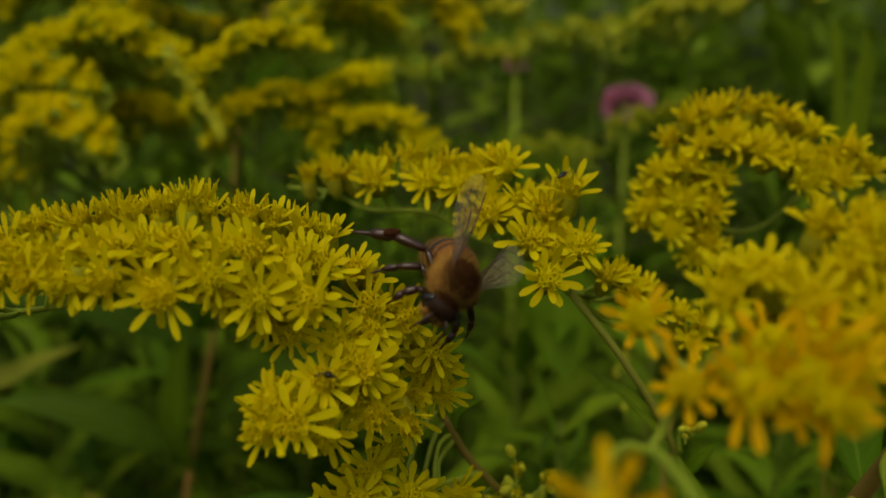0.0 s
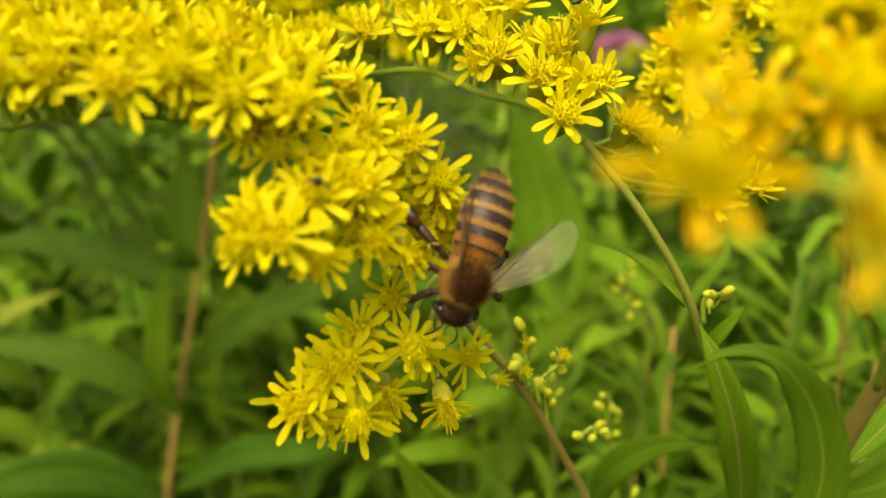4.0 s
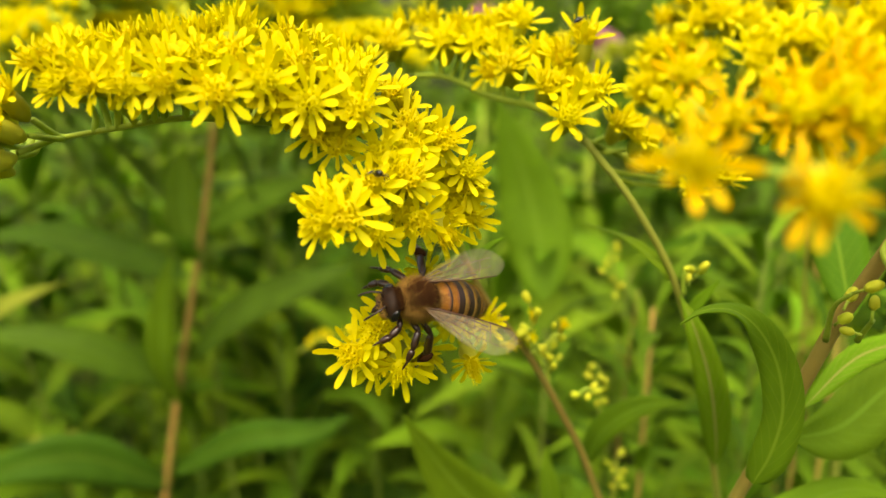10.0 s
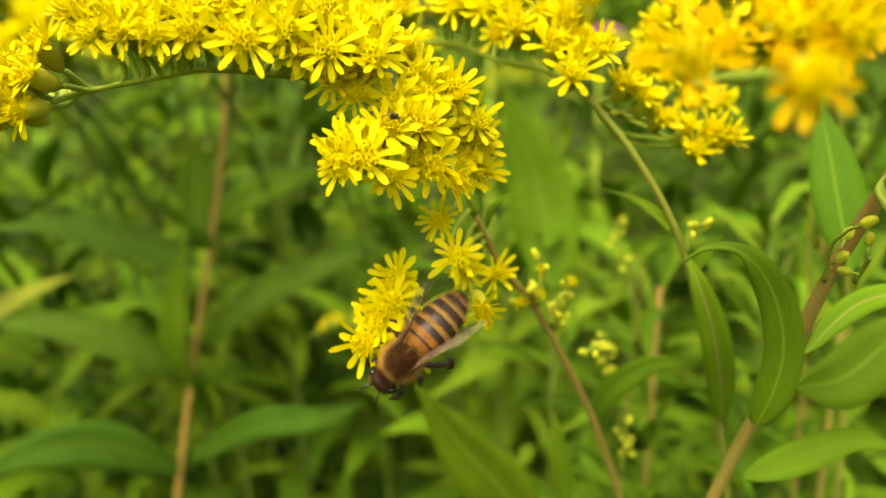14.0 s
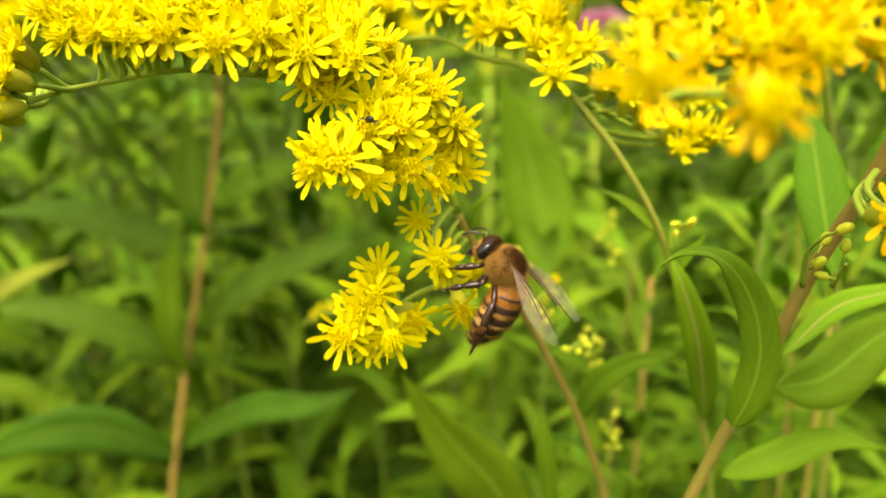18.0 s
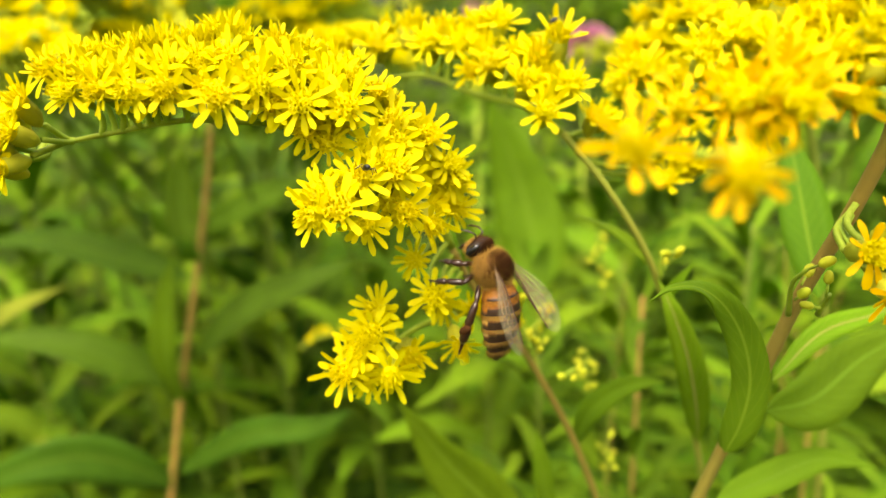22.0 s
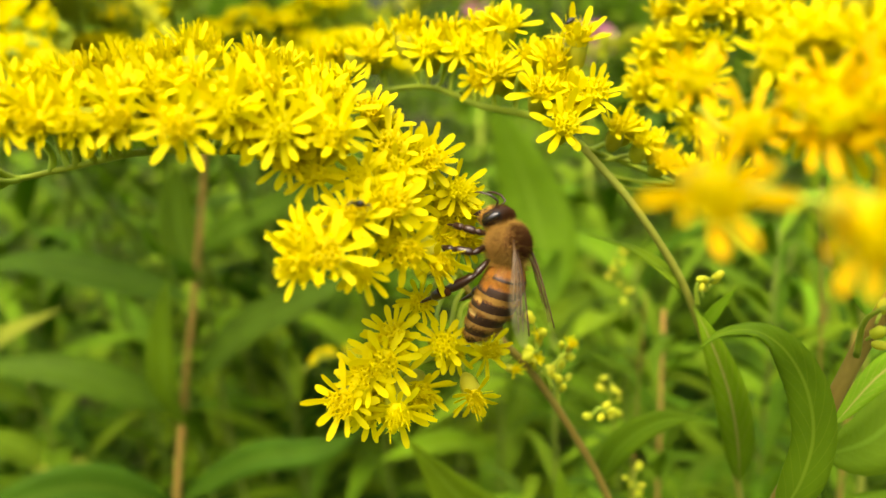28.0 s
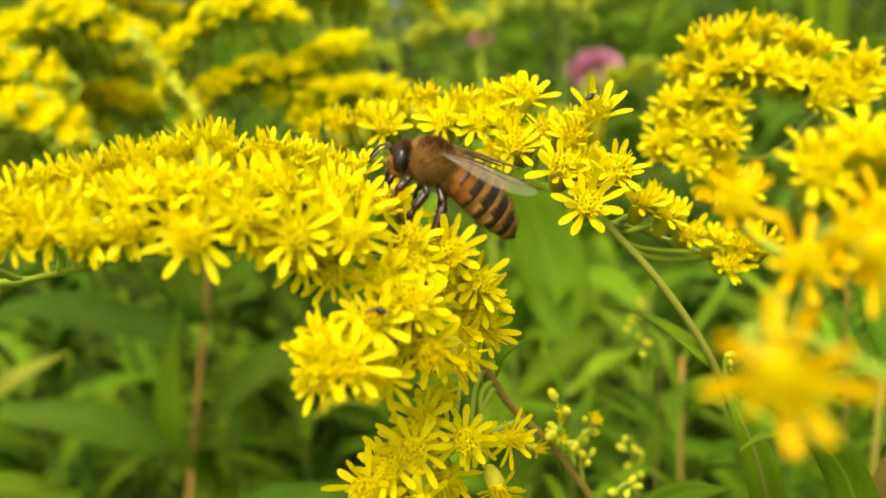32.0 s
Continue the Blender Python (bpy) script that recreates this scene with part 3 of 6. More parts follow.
TINY = [
    (15.6, 80.0, 13.2, 70, 10, 0.55, 66),
    (19.7, 82.0, 11.0, 55, 30, 0.5, 60),
    (12.7, 80.0, 9.4, 10, 40, 0.55, 60),
    (15.4, 80.0, 10.5, 40, -10, 0.45, 70),
]
STEM_L = [(-58.9, 246.0, 40.1), (-63.2, 240.0, 19.9), (-65.9, 238.0, 6.8), (-73.6, 236.0, -28.9), (-84.0, 232.0, -75.1), (-92.7, 230.0, -116.3)]
STEM_L_TOP = [(-52.5, 256.0, 83.3), (-55.7, 252.0, 65.5), (-60.1, 248.0, 47.7), (-63.8, 245.0, 35.2)]
SHADE_11 = [(-59.2, 248.0, 49.5), (-51.7, 244.0, 59.2), (-44.1, 242.0, 69.3), (-38.9, 242.0, 79.2)]
SHADE_12 = [(-56.6, 236.0, 28.0), (-44.0, 230.0, 37.3), (-33.0, 228.0, 44.1), (-22.8, 230.0, 52.3)]
SHADE_13 = [(-67.2, 246.0, 34.8), (-82.2, 246.0, 44.2), (-100.5, 250.0, 53.1), (-116.1, 256.0, 64.0)]
SHADE_1 = [(-79.0, 235.0, -63.1), (-57.7, 228.0, -43.3), (-35.0, 225.0, -32.5), (-18.6, 228.0, -26.8)]
SHADE_2 = [(-83.5, 232.0, -79.7), (-83.7, 222.0, -56.9), (-79.2, 218.0, -34.8), (-74.5, 216.0, -18.6)]
SHADE_3 = [(-72.2, 236.0, -26.9), (-75.5, 228.0, -19.3), (-79.0, 222.0, -9.7), (-80.7, 220.0, -3.5)]
SHADE_4 = [(-84.8, 234.0, -73.8), (-101.4, 225.0, -57.7), (-121.8, 222.0, -48.4), (-146.1, 222.0, -46.6)]
SHADE_5 = [(-77.7, 240.0, -34.4), (-104.8, 245.0, -26.7), (-132.6, 250.0, -21.0), (-158.6, 252.0, -23.1)]
SHADE_6 = [(-182.9, 266.0, -62.0), (-168.9, 266.0, -58.7), (-155.4, 268.0, -52.6), (-136.0, 270.0, -45.0)]
SHADE_14 = [(-123.9, 262.0, -124.2), (-132.5, 260.0, -112.9), (-142.7, 260.0, -107.4), (-157.5, 262.0, -109.2)]
SHADE_7 = [(-89.6, 230.0, -111.5), (-111.1, 222.0, -93.6), (-131.2, 215.0, -90.6), (-154.3, 212.0, -99.0)]
SHADE_8 = [(-89.8, 232.0, -107.9), (-61.4, 226.0, -89.7), (-37.7, 220.0, -84.7), (-21.2, 218.0, -77.4)]
SHADE_9 = [(-76.2, 245.0, -29.6), (-80.6, 250.0, -15.9), (-81.6, 255.0, -2.1), (-80.1, 258.0, 9.9)]
SHADE_10 = [(-71.4, 245.0, -19.1), (-59.7, 250.0, -12.2), (-45.8, 255.0, -7.2), (-35.5, 258.0, -3.8)]
GRASS = [(142.8, 250.0, -1.5), (138.2, 250.0, 21.7), (133.8, 250.0, 49.3), (129.5, 250.0, 73.7)]
VSHOOT = [(-59.9, 182.0, 63.0), (-54.0, 180.0, 54.7), (-49.3, 178.0, 48.4), (-46.1, 176.0, 42.7)]
BUDS = [(18.5, 84.0, 0.9), (18.8, 84.0, 9.1), (33.5, 112.0, -20.8), (32.4, 112.0, -9.1), (33.6, 80.0, 15.5), (34.7, 79.0, 19.1), (15.4, 80.0, 8.8), (15.5, 80.0, 13.8), (40.0, 130.0, -7.5), (37.9, 130.0, 6.6), (39.5, 60.0, 18.2), (38.1, 55.0, 24.7), (42.5, 60.0, 18.1), (40.1, 55.0, 22.0), (35.8, 110.0, -35.4), (35.4, 108.0, -25.6), (17.3, 82.0, 5.4), (14.0, 81.0, 10.1), (22.1, 84.0, -0.1), (24.1, 84.0, 0.7)]
YELLOW_SPRAYS = [(-120.2, 210.0, 36.5), (-111.6, 205.0, 40.4), (-103.9, 215.0, 35.3), (-108.1, 270.0, 64.5), (-103.8, 300.0, 51.7), (-40.3, 225.0, 69.7), (-55.2, 185.0, 37.3), (-31.1, 192.0, 37.4), (-32.1, 300.0, 61.3), (-30.8, 330.0, 78.2), (-81.2, 290.0, 71.3), (-150.4, 260.0, 66.0), (-58.3, 240.0, 71.6)]
GREEN_SPRAYS = [(-3.5, 340.0, 70.6), (76.2, 300.0, 67.5), (104.4, 310.0, 71.1), (72.8, 330.0, 20.4), (-0.8, 380.0, 52.2)]
PINKS = [(127.2, 520.0, 34.2), (56.2, 600.0, 61.7)]
BEETLES = [(-1.1, 56.5, 35.2), (19.3, 79.0, 47.1)]
SMALL_SPRAY = [(-32.7, 190.0, -40.8)]
STEM_A = [(-33.5, 66.0, 37.2), (-29.8, 65.0, 37.3), (-24.8, 64.0, 38.1), (-18.1, 64.0, 39.0), (-11.0, 67.0, 38.1), (-5.4, 69.0, 37.3), (0.0, 72.0, 34.5), (4.4, 75.0, 29.3), (7.0, 77.0, 21.6), (10.1, 79.0, 15.1), (15.3, 82.0, 7.3), (21.3, 86.0, -4.4)]
TWIG_MID = [(4.4, 75.0, 29.3), (0.8, 68.0, 30.9), (-2.7, 63.0, 31.2), (-5.2, 61.0, 31.2)]
TWIG_LOW = [(11.4, 80.0, 13.0), (7.8, 74.0, 15.4), (3.2, 70.0, 16.9), (-1.0, 66.0, 16.8), (-4.0, 64.0, 16.1)]
STEM_B = [(-14.4, 104.0, 42.0), (-7.9, 100.0, 41.9), (-2.6, 96.0, 40.4), (5.2, 92.0, 40.7), (11.0, 88.0, 38.5), (16.4, 84.0, 37.3), (20.7, 80.0, 34.3), (25.7, 79.0, 28.1), (31.3, 80.0, 19.4), (35.3, 82.0, 10.4), (38.6, 84.0, 1.3), (43.7, 88.0, -15.5)]
STEM_C = [(40.4, 114.0, 42.8), (47.8, 116.0, 45.4), (55.3, 116.0, 44.8), (63.2, 116.0, 41.0), (70.1, 118.0, 33.5), (76.8, 122.0, 16.5), (82.9, 126.0, -6.2)]
TWIG_C = [(63.2, 116.0, 41.0), (53.9, 112.0, 34.7), (46.4, 110.0, 34.7), (38.3, 110.0, 36.2)]
STEM_D = [(18.4, 40.0, 38.2), (22.8, 46.0, 39.6), (29.1, 52.0, 41.4), (34.9, 54.0, 42.1), (40.0, 54.0, 41.5), (43.4, 54.0, 38.4), (43.7, 55.0, 35.7), (43.0, 58.0, 28.4), (41.0, 61.0, 19.6), (39.2, 64.0, 8.9), (36.2, 68.0, -6.3)]
LEAF_CURL = [(35.4, 62.0, 1.6), (36.0, 60.5, 5.9), (36.1, 59.5, 11.0), (34.6, 58.5, 16.1), (32.0, 57.5, 20.3), (28.9, 56.5, 22.8), (26.0, 56.0, 23.1), (24.1, 56.0, 21.9)]
LEAF_N = [(25.0, 105.0, -43.8), (23.5, 103.0, -31.5), (22.3, 102.0, -24.0), (21.7, 102.0, -18.5)]
LEAF_BLADE = [(42.7, 86.0, -12.2), (40.7, 83.0, -4.7), (37.9, 80.0, 4.0), (35.1, 79.0, 11.1), (33.2, 80.0, 15.5)]
BRACT_A = [(8.3, 77.0, 19.7), (8.8, 76.0, 22.2), (9.8, 75.0, 23.7), (11.3, 74.0, 24.8)]
BRACT_B = [(7.4, 77.0, 18.7), (7.3, 78.0, 21.8), (6.9, 79.0, 24.6)]
SLIM_1 = [(69.6, 120.0, 18.7), (72.0, 122.0, 5.9), (75.1, 125.0, -10.8), (77.9, 128.0, -29.4)]
SLIM_2 = [(50.6, 150.0, -9.7), (49.8, 150.0, -20.6), (49.1, 150.0, -33.3), (48.2, 150.0, -55.9)]
SLIM_3 = [(136.8, 200.0, -19.6), (132.9, 205.0, -52.7), (128.4, 210.0, -79.5)]
LEAF_E = [(31.7, 80.0, 17.3), (30.3, 80.0, 19.5), (27.4, 84.0, 21.5), (23.8, 92.0, 21.5)]
LEAF_R1 = [(27.3, 98.0, -19.1), (28.9, 94.0, -11.0), (33.0, 90.0, -5.0), (37.6, 86.0, -2.3)]
LEAF_BIG = [(23.9, 120.0, -63.5), (16.0, 116.0, -44.9), (6.8, 112.0, -30.6), (-1.3, 108.0, -15.5)]
LEAF_S1 = [(41.9, 66.0, 7.8), (48.0, 68.0, 12.4), (56.5, 72.0, 12.6), (66.9, 78.0, 12.2)]
LEAF_S2 = [(43.7, 70.0, 1.7), (52.5, 75.0, 0.2), (61.8, 80.0, 3.2), (73.5, 84.0, 6.2)]
LEAF_S3 = [(38.7, 70.0, -10.3), (45.4, 72.0, -9.5), (53.8, 74.0, -8.1), (63.1, 76.0, -11.1)]
LEAF_S4 = [(52.1, 76.0, 13.4), (51.9, 80.0, 20.5), (51.9, 84.0, 27.2), (52.1, 88.0, 32.6)]
LEAF_T = [(34.5, 82.0, 11.2), (35.6, 80.0, 14.5), (36.9, 78.0, 18.0)]
LEAF_W = [(45.3, 235.0, -44.7), (44.4, 245.0, -24.1), (38.5, 250.0, 0.2), (29.1, 250.0, 24.7)]


# ---- ground ----
def build_ground():
    n, verts, faces = 60, [], []
    xs = [math.copysign(abs(k / 30 - 1) ** 3, k / 30 - 1) * 60 for k in range(61)]
    for x in xs:
        for y in xs:
            d = math.hypot(x, y)
            verts.append((x, y + 0.5, 0.012 * noise.noise(Vector((x * 7, y * 7, 0))) * min(1, 3 / (1 + d))))
    for a in range(n):
        for b in range(n):
            k = a * (n + 1) + b
            faces.append((k, k + n + 1, k + n + 2, k + 1))
    tagged(new("ground", mesh_of("ground", verts, faces, [SOIL])), "dark garden soil with plant litter under the goldenrod", "ground", kind="structure")


build_ground()


# ---- the plants in focus ----
def put(name, me, plant, m=Matrix.Identity(4), label=""):
    """A part given in world space, under a plant whose empty stands at its base."""
    return part(name, me, plant, label, Matrix.Translation(-plant.location) @ m)


def filled(rows, seed):
    """Smaller heads half hidden between neighbours of the same spray."""
    rnd = random.Random(seed + 500)
    res = []
    for a, b in zip(rows, rows[1:]):
        if (Vector(a[:3]) - Vector(b[:3])).length < 8:
            c = (Vector(a[:3]) + Vector(b[:3])) / 2 + Vector((rnd.uniform(-0.6, 0.6), rnd.uniform(1.0, 2.2), rnd.uniform(-0.8, 0.8)))
            res.append((c.x, c.y, c.z, (a[3] + b[3]) / 2 + rnd.uniform(-15, 25), (a[4] + b[4]) / 2 + rnd.uniform(-20, 20), 0.5 * (a[5] + b[5]) * 0.9, min(60, (a[6] + b[6]) / 2 + 8)))
    return res


def put_heads_on(plant, rows, seed, split=True, fill=True, shaded=False, big=1.0, close=0, lift=0):
    rnd = random.Random(seed)
    rows = [(*row[:3], min(85, row[3] + lift), row[4], row[5] * big, min(66, row[6] + close)) for row in rows]
    for row in rows + (filled(rows, seed) if fill else []):
        m = head_pose(row, rnd)
        if split:
            head = put("flower_head", rnd.choice(CORES), plant, m)
            for kind, pm in petal_places(rnd, row[6], shaded):
                part("petal", (PETALS_SHADED if shaded else PETALS)[kind], head, m=pm)
        else:
            op = min(JOINED, key=lambda k: abs(k - row[6]))
            put("flower_head", rnd.choice(JOINED[op]), plant, m)


def put_stalks(plant, rows, axis, r):
    for row in rows:
        s = Shape()
        stalks(s, [row], axis, 0, r)
        put("flower_stalk", s.mesh("flower_stalk", [TWIG]), plant)


def axis_mesh(name, axis, radii, mat, sides=9, steps=6):
    s = Shape()
    tube(s, smooth_curve([place(p) for p in axis], steps), [r * MM for r in radii], sides, 0)
    return s.mesh(name, [mat])


def bud_mesh():
    """A closed bud with a pointed tip, one unit in radius, along +z."""
    s = Shape()
    ball(s, (0, 0, 0), (0.78, 0.78, 1.25), None, 7, 9)
    for k in range(5):
        a = k * 1.257
        d = Vector((math.cos(a), math.sin(a), 0))
        t = Vector((-d.y, d.x, 0))
        s.add([d * 0.74 + t * 0.3 + Vector((0, 0, -0.6)), d * 0.74 - t * 0.3 + Vector((0, 0, -0.6)), d * 0.72 + Vector((0, 0, 0.5))], [(0, 1, 2)])
    return s.mesh("bud", [BUD])


BUD_MESH = bud_mesh()


def bud_string(plant, foot, tip, count, seed, size=0.75):
    """A side twig with closed, bead-like flower buds."""
    rnd = random.Random(seed)
    a, b = place(foot), place(tip)
    s = Shape()
    buds, little = [], []
    line = smooth_curve([a, a.lerp(b, 0.5) + Vector((rnd.uniform(-1, 1), 0, 1)) * MM, b], 5)
    tube(s, line, [0.3 * MM, 0.18 * MM], 6, 0)
    for k in range(count):
        t = 0.35 + 0.65 * k / max(1, count - 1)
        p = a.lerp(b, t)
        d = Vector((rnd.uniform(-1, 1), rnd.uniform(-1, 0.6), rnd.uniform(-0.2, 1))).normalized()
        e = p + d * rnd.uniform(0.8, 1.5) * MM
        st = Shape()
        tube(st, [p, e], [0.14 * MM, 0.14 * MM], 5, 0)
        little.append(st)
        r = size * rnd.uniform(0.75, 1.15) * MM
        buds.append(Matrix.Translation(e + d * r * 0.8) @ d.to_track_quat("Z", "Y").to_matrix().to_4x4() @ Matrix.Scale(r, 4))
    twig = put("bud_twig", s.mesh("bud_twig", [TWIG]), plant, label="thin green twig with round yellow-green buds")
    for m, st in zip(buds, little):
        part("bud_stalk", st.mesh("bud_stalk", [TWIG]), twig)
        part("bud", BUD_MESH, twig, m=m)


def plant_main():
    axis = to_ground(STEM_A, (0.04, 0.05))
    p = tagged(new("goldenrod"), "goldenrod with arching yellow spray and tan-brown stem under a bee", "plant", "goldenrod plants")
    p.location = place(axis[-1])
    put("stem", axis_mesh("stem", axis[8:], (0.42, 2.6), STEM_TAN), p, label="thin tan-brown stem")
    put("branch", axis_mesh("branch", STEM_A[:9], (0.22, 0.5), TWIG), p, label="arching green flower branch")
    put_stalks(p, ARCH_TOP + ARCH_MID + ARCH_LOW + ARCH_END + ARCH_JOIN, STEM_A[:9], 0.28)
    put("branch", axis_mesh("branch", TWIG_MID, (0.45, 0.25), TWIG), p)
    put_stalks(p, MID_TOP + MID_LOW, TWIG_MID, 0.28)
    for k, (rows, close) in enumerate(((ARCH_TOP, -8), (ARCH_MID, 8), (ARCH_LOW, 6), (ARCH_END, 8), (ARCH_JOIN, 4), (MID_TOP, 10), (MID_LOW, 8))):
        put_heads_on(p, rows, 11 + k, big=1.06, close=close, lift=6)
    put_stalks(p, LOW_STILL, STEM_A, 0.25)
    put_heads_on(p, LOW_STILL, 21, fill=False)
    # the lowest side branch bends under the bee's weight
    root = place(TWIG_LOW[0])
    me = axis_mesh("branch", TWIG_LOW, (0.42, 0.25), TWIG)
    me.transform(Matrix.Translation(-root))
    low = put("branch", me, p, Matrix.Translation(root), "side branch with flower heads, bending under the bee")
    for row in LOW_SPRAY:
        st = Shape()
        stalks(st, [row], TWIG_LOW, 0, 0.28)
        part("flower_stalk", st.mesh("flower_stalk", [TWIG]), low, m=Matrix.Translation(-root))
    rnd = random.Random(18)
    for row in [(*q[:5], q[5] * 1.1, q[6] + 4) for q in LOW_SPRAY] + filled(LOW_SPRAY, 19):
        op = min(JOINED, key=lambda k: abs(k - row[6]))
        part("flower_head", rnd.choice(JOINED[op]), low, m=Matrix.Translation(-root) @ head_pose(row, rnd))
    put("leaf", leaf_mesh([place(v) for v in BRACT_A], 1.1 * MM, (-0.5, -0.6, 0.5), LEAF_PALE, seed=15), p)
    put("leaf", leaf_mesh([place(v) for v in BRACT_B], 1.4 * MM, (0.3, -0.8, 0.4), LEAF, seed=16), p)
    put_stalks(p, TINY, STEM_A, 0.2)
    put_heads_on(p, TINY, 17, fill=False)
    for k in (0, 3, 8, 9):
        bud_string(p, BUDS[2 * k], BUDS[2 * k + 1], (9, 4, 4, 4)[(0, 3, 8, 9).index(k)], 60 + k, 0.62)
    return low, root - p.location


def plant_back():
    axis = to_ground(STEM_B, (0.02, 0.04))
    p = tagged(new("goldenrod"), "goldenrod with bowed yellow spray, olive stem and narrow green leaves", "plant", "goldenrod plants")
    p.location = place(axis[-1])
    put("stem", axis_mesh("stem", axis[6:], (0.4, 2.0), STEM_OLIVE), p)
    put("branch", axis_mesh("branch", STEM_B[:7], (0.22, 0.48), TWIG), p)
    put_stalks(p, BACK_TOP + BACK_LOW, STEM_B[:7], 0.28)
    put_heads_on(p, BACK_TOP, 31, big=1.14, close=12, lift=15)
    put_heads_on(p, BACK_LOW, 32, big=1.14, close=18, lift=22)
    put("leaf", leaf_mesh([place(v) for v in LEAF_BLADE], 5.0 * MM, (-0.15, -1.0, 0.2), LEAF_RIB, fold=0.2, seed=1), p)
    put("leaf", leaf_mesh([place(v) for v in LEAF_E], 2.6 * MM, (0.3, -0.5, 0.8), LEAF_PALE, seed=2), p)
    put("leaf", leaf_mesh([place(v) for v in LEAF_T], 2.0 * MM, (-0.6, -0.6, 0.5), LEAF_PALE, seed=3), p)
    put("leaf", leaf_mesh([place(v) for v in LEAF_BIG], 15.0 * MM, (-0.4, -0.6, 0.7), LEAF_PALE, fold=0.25, seed=14), p)
    for k, n in ((1, 8), (2, 5), (4, 9), (7, 7)):
        bud_string(p, BUDS[2 * k], BUDS[2 * k + 1], n, 70 + k, 0.65)
    put("leaf", leaf_mesh([place(v) for v in LEAF_N], 4.5 * MM, (0.1, -0.9, 0.4), LEAF_PALE, fold=0.25, wave=0.05, seed=17), p)
    put("leaf", leaf_mesh([place(v) for v in LEAF_R1], 5.0 * MM, (-0.4, -0.7, 0.6), LEAF, fold=0.3, seed=4), p)
    return p


def plant_side():
    axis = to_ground(STEM_C, (0.01, 0.03))
    p = tagged(new("goldenrod"), "goldenrod with a broad curved yellow flower spray behind the others", "plant", "goldenrod plants")
    p.location = place(axis[-1])
    put("stem", axis_mesh("stem", axis[3:], (0.6, 2.8), STEM_OLIVE), p)
    put("branch", axis_mesh("branch", STEM_C[:4], (0.25, 0.6), TWIG), p)
    put_stalks(p, SIDE_A, STEM_C[:4], 0.28)
    put("branch", axis_mesh("branch", TWIG_C, (0.45, 0.25), TWIG), p)
    put_stalks(p, SIDE_B, TWIG_C, 0.28)
    put_heads_on(p, SIDE_A, 41, False, big=1.25, close=16, lift=18)
    put_heads_on(p, SIDE_B, 42, False, big=1.25, close=16, lift=22)
    put_stalks(p, SIDE_C, STEM_C, 0.25)
    put_stalks(p, SIDE_D, TWIG_C, 0.25)
    put_heads_on(p, SIDE_C, 43, False, big=1.25, close=16, lift=18)
    put_heads_on(p, SIDE_D, 44, False, big=1.25, close=16, lift=22)
    return p


def plant_front():
    axis = to_ground(STEM_D, (-0.02, 0.05))
    p = tagged(new("goldenrod"), "goldenrod with thick brownish stem, crowded yellow heads and curled leaf", "plant", "goldenrod plants")
    p.location = place(axis[-1])
    put("stem", axis_mesh("stem", axis[5:], (0.7, 1.7), STEM_TAN), p, label="thick tan-brown stem")
    put("branch", axis_mesh("branch", STEM_D[:6], (0.25, 0.75), TWIG), p)
    put_stalks(p, FRONT_LOW + FRONT_TOP + FRONT_FILL + FRONT_HIGH, STEM_D[:6], 0.28)
    # nearest heads take the deeper petals, whose colour stands in for their shade
    put_heads_on(p, FRONT_LOW, 51, fill=False, shaded=True)
    put_heads_on(p, FRONT_TOP, 52, False)
    put_heads_on(p, FRONT_FILL, 54, fill=False, shaded=True)
    put_heads_on(p, FRONT_HIGH, 55, fill=False)
    put_stalks(p, FRONT_SIDE, STEM_D, 0.3)
    put_heads_on(p, FRONT_SIDE, 53, fill=False, shaded=True)
    for k, n in ((5, 3), (6, 2)):
        bud_string(p, BUDS[2 * k], BUDS[2 * k + 1], n, 80 + k, 0.7)
    put("leaf", leaf_mesh([place(v) for v in LEAF_CURL], 3.7 * MM, [(-0.3, -0.9, 0.35), (0.0, -0.25, 1.0)], LEAF_PALE, fold=0.14, wave=0.06, steps=6, seed=5, shape_pow=(0.45, 1.35), turn=3.0, turn_from=0.5), p, label="pale green leaf with its tip curled over")
    put("leaf", leaf_mesh([place(v) for v in LEAF_S1], 3.4 * MM, (-0.2, -0.8, 0.6), LEAF_RIB, seed=6), p)
    put("leaf", leaf_mesh([place(v) for v in LEAF_S2], 9.5 * MM, (-0.3, -0.9, 0.4), LEAF, fold=0.2, seed=7), p)
    put("leaf", leaf_mesh([place(v) for v in LEAF_S3], 5.0 * MM, (0, -0.7, 0.7), LEAF, fold=0.2, seed=8), p)
    put("leaf", leaf_mesh([place(v) for v in LEAF_S4], 7.5 * MM, (-0.3, -1, 0.1), LEAF, fold=0.2, seed=9), p)
    return p


SWAY, SWAY_ROOT = plant_main()
plant_back()
plant_side()
plant_front()


